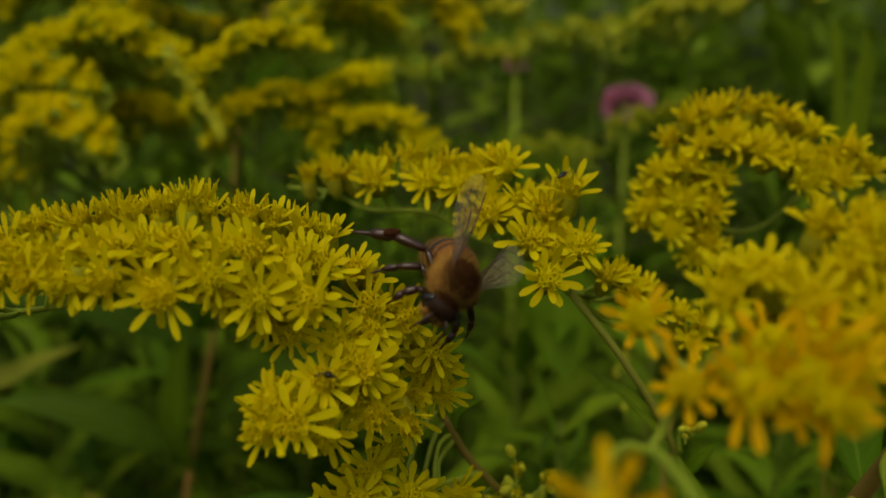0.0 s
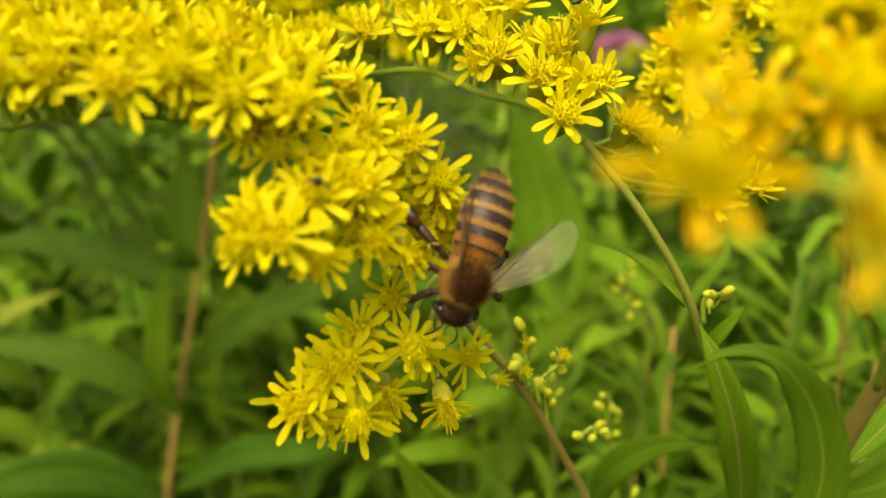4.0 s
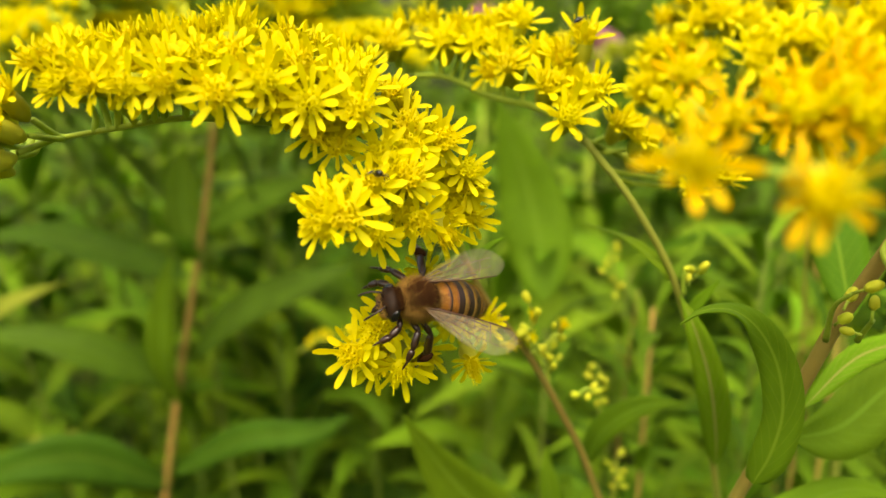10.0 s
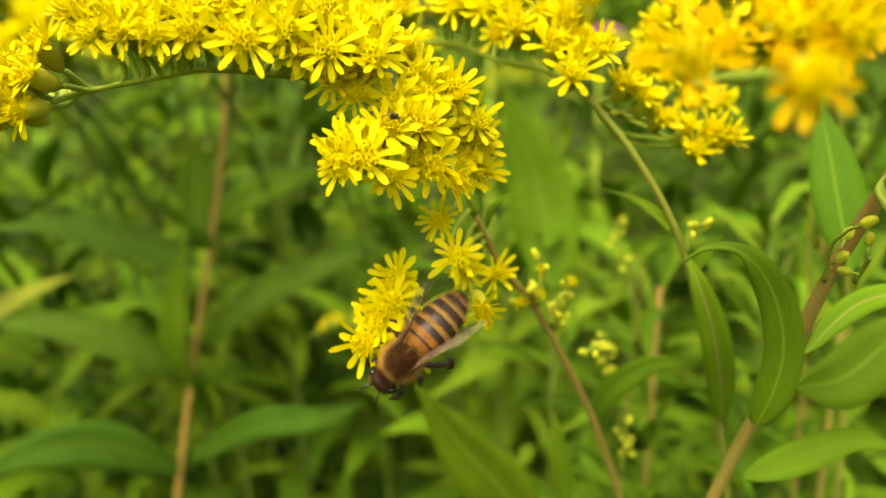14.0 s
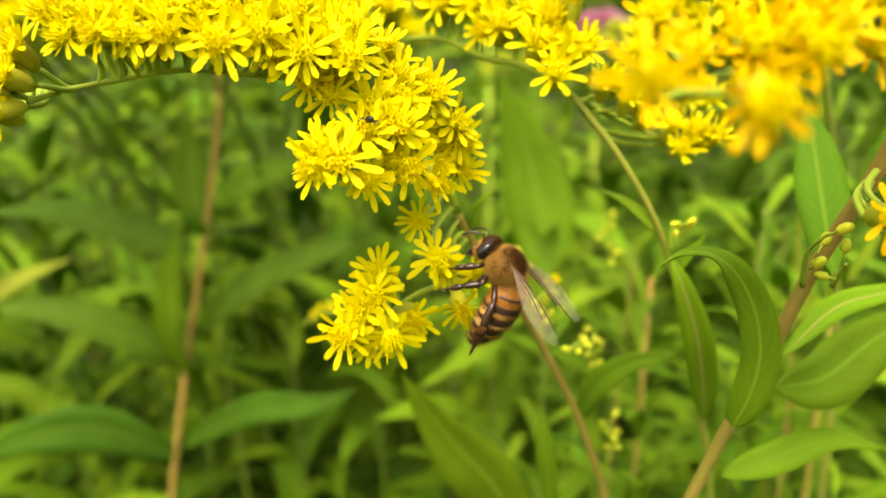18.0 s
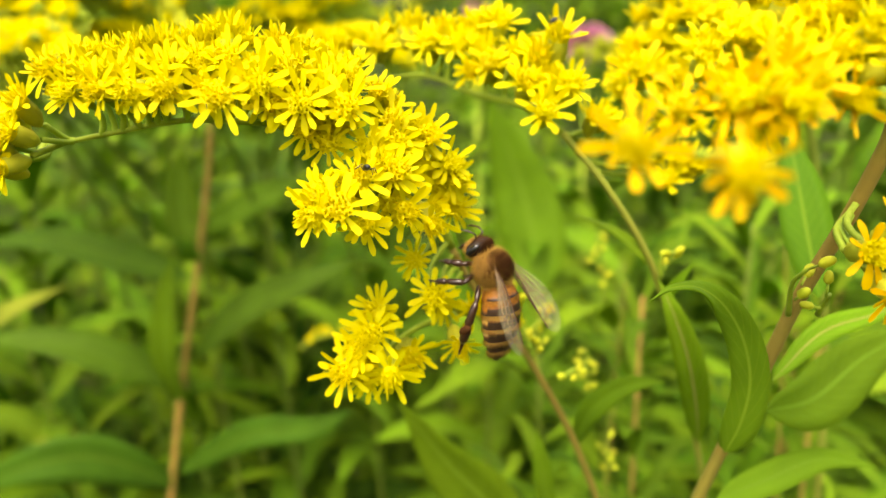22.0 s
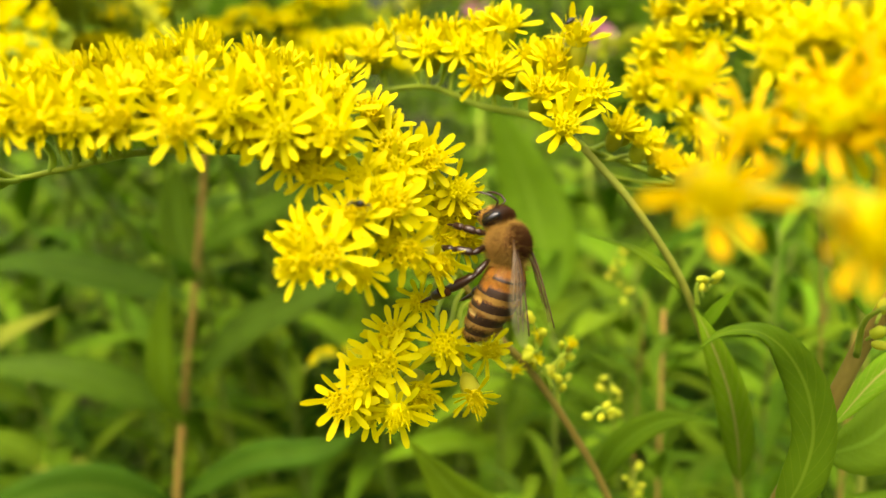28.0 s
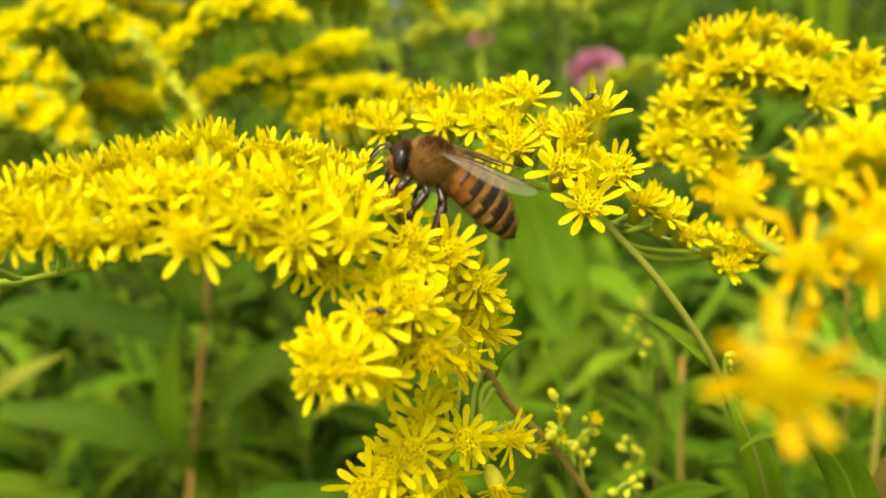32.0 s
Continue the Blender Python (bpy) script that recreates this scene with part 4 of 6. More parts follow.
def beetle(row, seed):
    """A tiny dark beetle in the flowers."""
    at = place(row)
    p = tagged(new("beetle"), "tiny black beetle sitting among the yellow florets", "insect", "tiny beetles")
    p.location = at
    s = Shape()
    ball(s, (0, 0, 0), (0.55 * MM, 0.34 * MM, 0.28 * MM), None, 7, 10)
    part("body", s.mesh("body", [BLACK]), p)
    s = Shape()
    ball(s, (0.6 * MM, 0, 0), (0.2 * MM, 0.2 * MM, 0.18 * MM), None, 6, 8)
    part("head", s.mesh("head", [BLACK]), p)
    for k in range(6):
        q, x = (-1 if k % 2 else 1), (k // 2 - 1) * 0.3
        s = Shape()
        tube(s, [Vector((x, 0.25 * q, -0.1)) * MM, Vector((x * 1.4, 0.6 * q, 0.05)) * MM, Vector((x * 1.7, 0.85 * q, -0.35)) * MM], [0.05 * MM, 0.03 * MM], 5)
        part("leg", s.mesh("leg", [BLACK]), p)
    p.rotation_euler = (0.4, 0.3, seed * 2.0)


for k, row in enumerate(BEETLES):
    beetle(row, k + 1)


# ---- plants behind ----
LEAF_KINDS = []
for k in range(8):
    rr = random.Random(100 + k)
    L = rr.uniform(0.065, 0.095)
    droop = rr.uniform(-0.3, 0.9)
    pts = [(0, 0, 0), (L * 0.35, 0, L * 0.16), (L * 0.7, rr.uniform(-0.1, 0.1) * L, L * (0.22 - 0.12 * droop)), (L, rr.uniform(-0.2, 0.2) * L, L * (0.2 - 0.38 * droop))]
    LEAF_KINDS.append([leaf_mesh(pts, L * rr.uniform(0.23, 0.32), (0, 0, 1), m, fold=0.25, steps=4, wave=0.05, seed=k) for m in (LEAF, LEAF_PALE, LEAF_DEEP)])


def leafy_plant(height, seed, bare=0.25, leaves=34, mats=(0, 0, 0, 2), brown=True):
    """A goldenrod shoot: upright stem with narrow leaves set all round it, smaller towards the tip."""
    rnd = random.Random(seed)
    p = tagged(new("goldenrod"), "leafy goldenrod shoot with narrow green leaves on a %s stem" % ("reddish-brown" if brown else "green"), "plant", "goldenrod plants")
    s = Shape()
    bend = Vector((rnd.uniform(-0.05, 0.05), rnd.uniform(-0.04, 0.04), 0))
    line = smooth_curve([Vector((0, 0, 0)), bend * 0.3 + Vector((0, 0, height * 0.5)), bend + Vector((0, 0, height))], 8)
    tube(s, line, [2.0 * MM, 0.7 * MM], 7, 0)
    part("stem", s.mesh("stem", [STEM_BROWN if brown else STEM_GREEN]), p)
    for k in range(leaves):
        t = bare + (1 - bare) * (k + 0.5) / leaves
        at = line[min(len(line) - 1, int(t * (len(line) - 1)))].lerp(line[min(len(line) - 1, int(t * (len(line) - 1)) + 1)], (t * (len(line) - 1)) % 1)
        size = 1.15 - 0.55 * max(0, (t - 0.6) / 0.4)
        m = Matrix.Translation(at) @ Matrix.Rotation(k * 2.4 + rnd.uniform(-0.3, 0.3), 4, "Z") @ Matrix.Rotation(rnd.uniform(-0.75, 0.05), 4, "Y") @ Matrix.Rotation(rnd.uniform(-0.3, 0.3), 4, "X") @ Matrix.Diagonal((size, size, size, 1))
        part("leaf", LEAF_KINDS[rnd.randrange(8)][rnd.choice(mats)], p, m=m)
    return p


def spray_rows(seed, count, long, rise, spread):
    """Rows of heads for a generic one-sided spray that arches over from the top of its stem."""
    rnd = random.Random(seed)
    axis = [(0, 0, 0), (long * 0.3, 0, rise), (long * 0.7, 0, rise * 1.1), (long, 0, rise * 0.5)]
    line = smooth_curve([Vector(a) for a in axis], 10)
    rows = []
    for k in range(count):
        c = line[int((0.15 + 0.85 * k / count) * (len(line) - 1))]
        rows.append((c.x + rnd.uniform(-3, 3), c.y + rnd.uniform(-spread, spread), c.z + rnd.uniform(1, 6), rnd.uniform(20, 80), rnd.uniform(-50, 50), rnd.uniform(0.95, 1.25), rnd.choice((28, 42, 55))))
    return axis, rows


def spray(seed, count, long, rise, spread=5, mats=None):
    """A whole distant flower spray as one mesh."""
    axis, rows = spray_rows(seed, count, long, rise, spread)
    rnd = random.Random(seed)
    s = Shape()
    tube(s, smooth_curve([Vector(a) * MM for a in axis], 5), [0.9 * MM, 0.3 * MM], 6, 0)
    for row in rows:
        z = facing(row[3], row[4])
        m = Matrix.Translation(Vector(row[:3]) * MM) @ z.to_track_quat("Z", "Y").to_matrix().to_4x4() @ Matrix.Rotation(rnd.random() * 6, 4, "Z")
        tube(s, [m @ Vector((0, 0, -3 * MM)), Vector((row[0], row[1] * 0.3, row[2] - 6)) * MM], [0.3 * MM, 0.3 * MM], 4, 0)
        n = rnd.randint(8, 10)
        ball(s, m @ Vector((0, 0, -1 * MM)), (0.9 * MM, 0.9 * MM, 1.6 * MM), m.to_3x3(), 4, 6, 0)
        ball(s, m @ Vector((0, 0, 0.5 * MM)), (0.9 * MM, 0.9 * MM, 0.9 * MM), m.to_3x3(), 3, 6, 1)
        for j in range(n):
            el = radians(row[6] + rnd.uniform(-12, 12))
            q = m @ Matrix.Rotation(6.283 * j / n, 4, "Z") @ Matrix.Translation((0.5 * MM, 0, 0)) @ Matrix.Rotation(-el, 4, "Y")
            v = [q @ Vector(c) for c in ((0, -0.2 * MM, 0), (0, 0.2 * MM, 0), (1.6 * MM, 0.55 * MM, 0), (2.6 * MM, 0, 0), (1.6 * MM, -0.55 * MM, 0), (1.4 * MM, 0, -0.12 * MM))]
            s.add(v, [(0, 1, 5), (1, 2, 5), (2, 3, 5), (3, 4, 5), (4, 0, 5)], 2)
    return s.mesh("flower_spray", mats or [TWIG, DISC, PETAL])


SPRAYS = [spray(200 + k, 140, 32 + 5 * k, 8 + 3 * k) for k in range(4)]
BUD_SPRAYS = [spray(220 + k, 50, 36 + 6 * k, 6 + 3 * k, 4, [TWIG, BUD, BUD]) for k in range(2)]


def flowering_plant(root, turns, seed, kinds, label, size=1.0, leaves=9):
    """A goldenrod whose sprays leave its stem near the top, at root (in millimetres from the datum)."""
    rnd = random.Random(seed)
    top = place(root)
    p = tagged(new("goldenrod"), label, "plant", "goldenrod plants")
    foot = Vector((top.x + rnd.uniform(-0.03, 0.03), top.y + 0.13, 0))
    p.location = foot
    s = Shape()
    line = smooth_curve([foot, foot + Vector((0, 0, top.z * 0.6)), Vector((foot.x, top.y + 0.105, top.z - 0.12)), Vector((top.x, top.y + 0.055, top.z - 0.035)), top], 6)
    tube(s, line, [2.2 * MM * min(1, size), 0.8 * MM * size], 7, 0)
    put("stem", s.mesh("stem", [STEM_GREEN]), p)
    for k, (a, tilt) in enumerate(turns):
        put("flower_spray", rnd.choice(kinds), p, Matrix.Translation(top - Vector((0, 0, 0.008 * k))) @ Matrix.Rotation(radians(a), 4, "Z") @ Matrix.Rotation(radians(-tilt), 4, "Y") @ Matrix.Scale(size, 4))
    for k in range(leaves):
        at = Vector((foot.x, foot.y - 0.01, top.z * (0.70 + 0.18 * k / leaves)))
        m = Matrix.Translation(at) @ Matrix.Rotation(k * 2.4 + seed, 4, "Z") @ Matrix.Rotation(rnd.uniform(-0.7, 0), 4, "Y") @ Matrix.Scale(0.7, 4)
        put("leaf", LEAF_KINDS[rnd.randrange(8)][rnd.choice((0, 1, 1))], p, m)
    return p


def stem_left():
    """The brown-stemmed shoot whose broad leaves fill the ground of the picture."""
    p = tagged(new("goldenrod"), "tall goldenrod shoot with reddish-brown stem and broad green leaves", "plant", "goldenrod plants")
    axis = to_ground(STEM_L_TOP + STEM_L[2:], (-0.03, 0.02))
    p.location = place(axis[-1])
    put("stem", axis_mesh("stem", axis, (0.7, 3.6), STEM_BROWN), p)
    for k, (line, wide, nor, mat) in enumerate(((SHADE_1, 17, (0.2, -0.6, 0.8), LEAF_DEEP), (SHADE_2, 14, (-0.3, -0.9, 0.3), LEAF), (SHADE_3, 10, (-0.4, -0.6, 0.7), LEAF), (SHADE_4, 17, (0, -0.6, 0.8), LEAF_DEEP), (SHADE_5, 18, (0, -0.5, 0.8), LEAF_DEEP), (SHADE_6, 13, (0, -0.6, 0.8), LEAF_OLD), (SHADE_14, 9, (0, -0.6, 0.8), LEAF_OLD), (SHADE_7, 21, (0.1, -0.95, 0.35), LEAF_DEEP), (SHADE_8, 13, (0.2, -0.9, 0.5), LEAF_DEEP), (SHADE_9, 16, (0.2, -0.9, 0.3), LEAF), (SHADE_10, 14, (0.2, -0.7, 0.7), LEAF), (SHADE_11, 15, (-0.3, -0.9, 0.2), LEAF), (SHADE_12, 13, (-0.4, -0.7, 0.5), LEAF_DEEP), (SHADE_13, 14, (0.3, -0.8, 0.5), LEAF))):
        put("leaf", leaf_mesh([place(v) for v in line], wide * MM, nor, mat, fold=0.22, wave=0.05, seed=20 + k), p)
    return p


def pink_flower(row, seed):
    rnd = random.Random(seed)
    top = place(row)
    p = tagged(new("pink_flower"), "round pink garden flower on a green stalk", "flower", "pink flowers")
    p.location = (top.x, top.y, 0)
    s = Shape()
    tube(s, [Vector((top.x, top.y, 0)), top], [2 * MM, 1.5 * MM], 6)
    put("stalk", s.mesh("stalk", [TWIG]), p)
    s = Shape()
    size = 0.018 if seed == 1 else 0.009
    for _ in range(70):
        d = Vector((rnd.gauss(0, 1), rnd.gauss(0, 1), rnd.gauss(0.4, 0.7))).normalized()
        c = top + Vector((d.x * size, d.y * size, d.z * size * 0.7))
        e = d.orthogonal().normalized() * size * 0.28
        f = d.cross(e)
        s.add([c - d * size * 0.5, c + e, c + d * size * 0.12, c - e, c + f, c - f], [(0, 1, 2), (0, 2, 3), (0, 4, 2), (0, 2, 5)])
    put("blossom", s.mesh("blossom", [PINK]), p)


def slim_shoot(axis, mat, wide, seed):
    """A bare-looking slender stalk with a few narrow leaves low down."""
    rnd = random.Random(seed)
    axis = to_ground(axis, (0.02, 0.03))
    p = tagged(new("goldenrod"), "slender goldenrod stalk, bare above, a few narrow leaves below", "plant", "goldenrod plants")
    p.location = place(axis[-1])
    put("stem", axis_mesh("stem", axis, (0.15, wide * 1.6), mat), p)
    for k in range(7):
        at = place(axis[-3]).lerp(place(axis[3]), 0.2 + 0.7 * k / 7)
        put("leaf", LEAF_KINDS[rnd.randrange(8)][0], p, Matrix.Translation(at) @ Matrix.Rotation(k * 2.4, 4, "Z") @ Matrix.Scale(0.5, 4))


NARROW_KINDS = []
for k in range(6):
    rr = random.Random(140 + k)
    L, bow = rr.uniform(0.026, 0.044), rr.uniform(-0.2, 0.5)
    pts = [(0, 0, 0), (L * 0.35, 0, L * 0.2), (L * 0.7, rr.uniform(-0.12, 0.12) * L, L * (0.3 - 0.2 * bow)), (L, rr.uniform(-0.2, 0.2) * L, L * (0.3 - 0.5 * bow))]
    NARROW_KINDS.append([leaf_mesh(pts, L * rr.uniform(0.13, 0.19), (0, 0, 1), m, fold=0.3, steps=4, wave=0.06, seed=60 + k) for m in (LEAF, LEAF_PALE, LEAF_DEEP)])


def narrow_shoot(foot, high, seed):
    """A young shoot with crowded, very narrow leaves near its tip."""
    rnd = random.Random(seed)
    p = tagged(new("goldenrod"), "young goldenrod shoot with crowded narrow pale green leaves", "plant", "goldenrod plants")
    p.location = foot
    s = Shape()
    bend = Vector((rnd.uniform(-0.012, 0.012), rnd.uniform(-0.01, 0.01), 0))
    line = smooth_curve([Vector((0, 0, 0)), bend * 0.4 + Vector((0, 0, high * 0.6)), bend + Vector((0, 0, high))], 10)
    tube(s, line, [1.5 * MM, 0.5 * MM], 7, 0)
    part("stem", s.mesh("stem", [STEM_TAN if seed % 2 else STEM_GREEN]), p)
    for k in range(30):
        t = 0.80 + 0.2 * (k + 0.5) / 30
        f = t * (len(line) - 1)
        at = line[int(f)].lerp(line[min(len(line) - 1, int(f) + 1)], f % 1)
        size = 1.1 - 0.5 * (k / 30)
        m = Matrix.Translation(at) @ Matrix.Rotation(k * 2.4 + rnd.uniform(-0.3, 0.3), 4, "Z") @ Matrix.Rotation(rnd.uniform(-0.7, 0.1), 4, "Y") @ Matrix.Rotation(rnd.uniform(-0.4, 0.4), 4, "X") @ Matrix.Scale(size, 4)
        part("leaf", NARROW_KINDS[rnd.randrange(6)][rnd.choice((0, 1, 1, 2))], p, m=m)
    return p


def build_behind():
    rnd = random.Random(5)
    kinds = [leafy_plant(0.88, 300, leaves=44, bare=0.4, mats=(0, 2, 2), brown=False), leafy_plant(0.89, 301, leaves=44, bare=0.4, brown=False), leafy_plant(0.86, 302, leaves=44, bare=0.4, mats=(0, 1, 1), brown=False), leafy_plant(0.90, 303, leaves=42, bare=0.4, mats=(0, 2, 2), brown=False)]
    spots = []
    for row in range(5):
        y = 0.30 + row * 0.12
        n = 10 + row * 2
        for k in range(n):
            x = (k + 0.5 - n / 2) * (0.056 + 0.012 * row) + rnd.uniform(-0.02, 0.02) + 0.015
            spots.append((x, y + rnd.uniform(-0.03, 0.03)))
    for k, (x, y) in enumerate(spots):
        m = pose(x, y, 0, rnd.uniform(-3, 3), rnd.uniform(-3, 3), rnd.uniform(0, 360))
        if k < 4:
            kinds[k].matrix_basis = m
        else:
            copy_thing(kinds[rnd.choice((0, 3, 3)) if x < -0.09 and y < 0.6 else 2 if x < 0.12 else rnd.randrange(4)], m)
    for x, y in ((-0.42, 0.12), (-0.6, 0.35), (-0.5, -0.25), (0.45, 0.05), (0.62, 0.3), (0.5, -0.35), (-0.2, -0.6), (0.15, -0.7), (-0.8, 0.0), (0.85, -0.05)):
        copy_thing(kinds[rnd.randrange(4)], pose(x, y, 0, rnd.uniform(-3, 3), rnd.uniform(-3, 3), rnd.uniform(0, 360)))
    stem_left()
    yellow = "flowering goldenrod with yellow sprays on top of a leafy stem"
    turns = [((0, 18), (40, 0), (-30, 24), (150, 5)), ((-10, 5), (170, 0), (30, 20), (-40, 12)), ((0, 0),), ((20, 10), (160, 0)), ((0, 0), (180, 0)), ((0, -20), (30, 0)), ((0, 24), (10, 8)), ((0, 26), (-10, 0)), ((0, 0),), ((0, 0), (180, 0)), ((0, 10), (190, 0)), ((0, 0),), ((10, 10),)]
    for k, (row, tt) in enumerate(zip(YELLOW_SPRAYS, turns)):
        flowering_plant(row, tt, 400 + k, SPRAYS, yellow, 0.85 if k in (6, 7) else 1.12 if k < 2 else 1.05)
    for k, row in enumerate(GREEN_SPRAYS):
        flowering_plant(row, ((0, 5), (165, 0)), 430 + k, BUD_SPRAYS, "goldenrod with greenish sprays still in bud", 1.2)
    flowering_plant(SMALL_SPRAY[0], ((0, 0),), 450, [spray(240, 13, 42, 8, 4)], "low goldenrod shoot with a small yellow spray", 0.4, 0)
    for k, row in enumerate(PINKS):
        pink_flower(row, k + 1)
    g = tagged(new("grass_tuft"), "tuft of tall grass with one long bright green blade", "grass")
    g.location = (place(GRASS[0]).x, place(GRASS[0]).y, 0)
    put("leaf", leaf_mesh([Vector((place(GRASS[0]).x, place(GRASS[0]).y, 0))] + [place(v) for v in GRASS], 4 * MM, (0, -1, 0.1), LEAF_PALE, fold=0.1, seed=44, shape_pow=(0.2, 0.3)), g)
    foot = Vector((place(GRASS[0]).x, place(GRASS[0]).y, 0))
    for k in range(4):
        d = Vector((math.cos(k * 1.7), math.sin(k * 1.7), 0))
        put("leaf", leaf_mesh([foot + d * 0.003, foot + d * 0.02 + Vector((0, 0, 0.3)), foot + d * 0.07 + Vector((0, 0, 0.52)), foot + d * 0.16 + Vector((0, 0, 0.6 - 0.05 * k))], 5 * MM, (d.x, d.y, 0.4), LEAF, fold=0.1, seed=46 + k, shape_pow=(0.2, 0.4)), g)
    narrow_shoot((0.052, 0.150, 0), 0.885, 501)
    for k, (x, y, high) in enumerate(((0.083, 0.165, 0.90), (0.104, 0.150, 0.885), (0.036, 0.175, 0.87), (0.120, 0.180, 0.915))):
        narrow_shoot((x, y, 0), high, 502 + k)
    slim_shoot(SLIM_1, STEM_TAN, 0.8, 1)
    slim_shoot(SLIM_2, STEM_TAN, 0.6, 2)
    slim_shoot(SLIM_3, STEM_BROWN, 1.8, 3)
    w = flowering_plant(LEAF_W[-1], (), 460, SPRAYS, "goldenrod shoot with one very broad upright leaf", 1.0, 0)
    put("leaf", leaf_mesh([place(v) for v in LEAF_W], 30 * MM, (-0.2, -0.9, 0.35), LEAF, fold=0.06, wave=0.08, seed=45), w)
    v = flowering_plant(VSHOOT[0], (), 470, SPRAYS, "goldenrod shoot with a nodding pale green bud tip", 1.0, 0)
    rr = random.Random(3)
    s = Shape()
    line = smooth_curve([place(q) for q in VSHOOT], 6)
    tube(s, line, [0.8 * MM, 0.4 * MM], 6, 0)
    buds = []
    for q in line:
        for _ in range(4):
            d = Vector((rr.gauss(0, 1), rr.gauss(0, 1), rr.gauss(0, 1))).normalized()
            buds.append(Matrix.Translation(q + d * 1.0 * MM) @ d.to_track_quat("Z", "Y").to_matrix().to_4x4() @ Matrix.Scale(0.9 * MM, 4))
    twig = put("bud_twig", s.mesh("bud_twig", [TWIG]), v)
    for m in buds:
        part("bud", BUD_MESH, twig, m=m)


def build_undergrowth():
    """The dense growth all round, too many stalks and leaves to count."""
    rnd = random.Random(9)
    s = Shape()
    for k in range(1500):
        while True:
            r, a = 3.6 * math.sqrt(rnd.random()), rnd.uniform(0, 6.283)
            x, y = r * math.cos(a), 0.7 + r * math.sin(a) * (0.85 + 0.1 * math.sin(3 * a))
            if y > 0.8 and rnd.random() < 1.25 - 0.25 * y or y <= 0.8 and (abs(x) > 0.55 + 0.4 * max(0, y) or y < -0.6) and rnd.random() < 0.5:
                break
        top = (0.80 + 0.24 * y if y > 0 else 0.78) + 0.12 * noise.noise(Vector((x * 3, y * 3, 0)))
        lean = Vector((rnd.gauss(0, 0.04), rnd.gauss(0, 0.04), 0))
        tube(s, [Vector((x, y, -0.01)), Vector((x, y, top * 0.55)) + lean * 0.5, Vector((x, y, top)) + lean], [0.003, 0.002, 0.001], 5, 3)
        for j in range(24):
            h = max(0.12, 1 - abs(rnd.gauss(0, 0.30)))
            p = Vector((x, y, top * h)) + lean * h
            L = rnd.uniform(0.05, 0.12)
            a, e = rnd.uniform(0, 6.28), rnd.uniform(-0.5, 0.9)
            d = Vector((math.cos(a) * math.cos(e), math.sin(a) * math.cos(e), math.sin(e)))
            side = d.cross(Vector((0, 0, 1))).normalized() * L * rnd.uniform(0.1, 0.26)
            m = p + d * L * 0.5 + Vector((0, 0, L * 0.08))
            s.add([p, m + side, p + d * L, m - side, m - Vector((0, 0, 0.08 * L))], [(0, 4, 1), (1, 4, 2), (2, 4, 3), (3, 4, 0)], rnd.choice((0, 0, 1, 1, 2, 2)))
    tagged(new("undergrowth", s.mesh("undergrowth", [LEAF, LEAF_PALE, LEAF_DEEP, STEM_GREEN])), "dense dark green garden growth round the goldenrod", "foliage", kind="stuff")
    s = Shape()
    for k in range(16000):
        r, a = 5.0 * math.sqrt(rnd.random()), rnd.uniform(0, 6.283)
        p = Vector((r * math.cos(a), 0.5 + r * math.sin(a), -0.012))
        h, b = rnd.uniform(0.05, 0.2), rnd.uniform(0, 6.283)
        d, w = Vector((math.cos(b), math.sin(b), 0)), Vector((-math.sin(b), math.cos(b), 0)) * rnd.uniform(0.002, 0.005)
        q = p + d * h * 0.2 + Vector((0, 0, h * 0.6))
        s.add([p + w, p - w, q - w * 0.8, q + w * 0.8, p + d * h * 0.6 + Vector((0, 0, h))], [(0, 1, 2, 3), (3, 2, 4)], rnd.choice((0, 1)))
    tagged(new("grass", s.mesh("grass", [LEAF, LEAF_DEEP])), "short green grass covering the garden soil", "grass", kind="stuff")


build_behind()
build_undergrowth()


# ---- the honey bee ----
FUR = material("bee_fur_golden", (0.70, 0.42, 0.10), 0.85, 0.35, 900, through_light=0.45, spec=0.05)
FUR_DARK = material("bee_fur_brown", (0.075, 0.03, 0.010), 0.85, 0.4, 900, through_light=0.25, spec=0.05)
CHITIN = material("bee_chitin_dark", (0.030, 0.015, 0.008), 0.42, 0.3, 800, bump=0.2, spec=0.35)
SKIN = material("bee_thorax_brown", (0.085, 0.038, 0.014), 0.5, 0.4, 900, bump=0.3, spec=0.1)
FACE = material("bee_face_dark", (0.030, 0.017, 0.010), 0.6, 0.35, 900, bump=0.3, spec=0.2)
LEG = material("bee_leg_brown_black", (0.035, 0.014, 0.007), 0.28, 0.35, 900, bump=0.2, spec=0.6)
AMBER = material("bee_band_amber", (0.27, 0.105, 0.015), 0.45, 0.35, 700, bump=0.3, spec=0.15)
BROWN = material("bee_band_brown", (0.16, 0.065, 0.02), 0.45, 0.35, 800, bump=0.25)
TAN = material("bee_band_tan", (0.42, 0.25, 0.055), 0.6, 0.3, 900, bump=0.35, spec=0.15)
CREAM = material("bee_band_cream", (0.52, 0.35, 0.11), 0.6, 0.3, 900, bump=0.35, spec=0.15)
EYE = material("bee_eye", (0.010, 0.008, 0.008), 0.18, 0.2, 4000, bump=0.1, bump_scale=9000, spec=0.7)
VEIN = material("wing_vein", (0.15, 0.085, 0.035), 0.3, 0.25, 500, spec=0.6)
VEIN_DARK = material("wing_edge", (0.07, 0.03, 0.012), 0.4, 0.25, 500, spec=0.4)


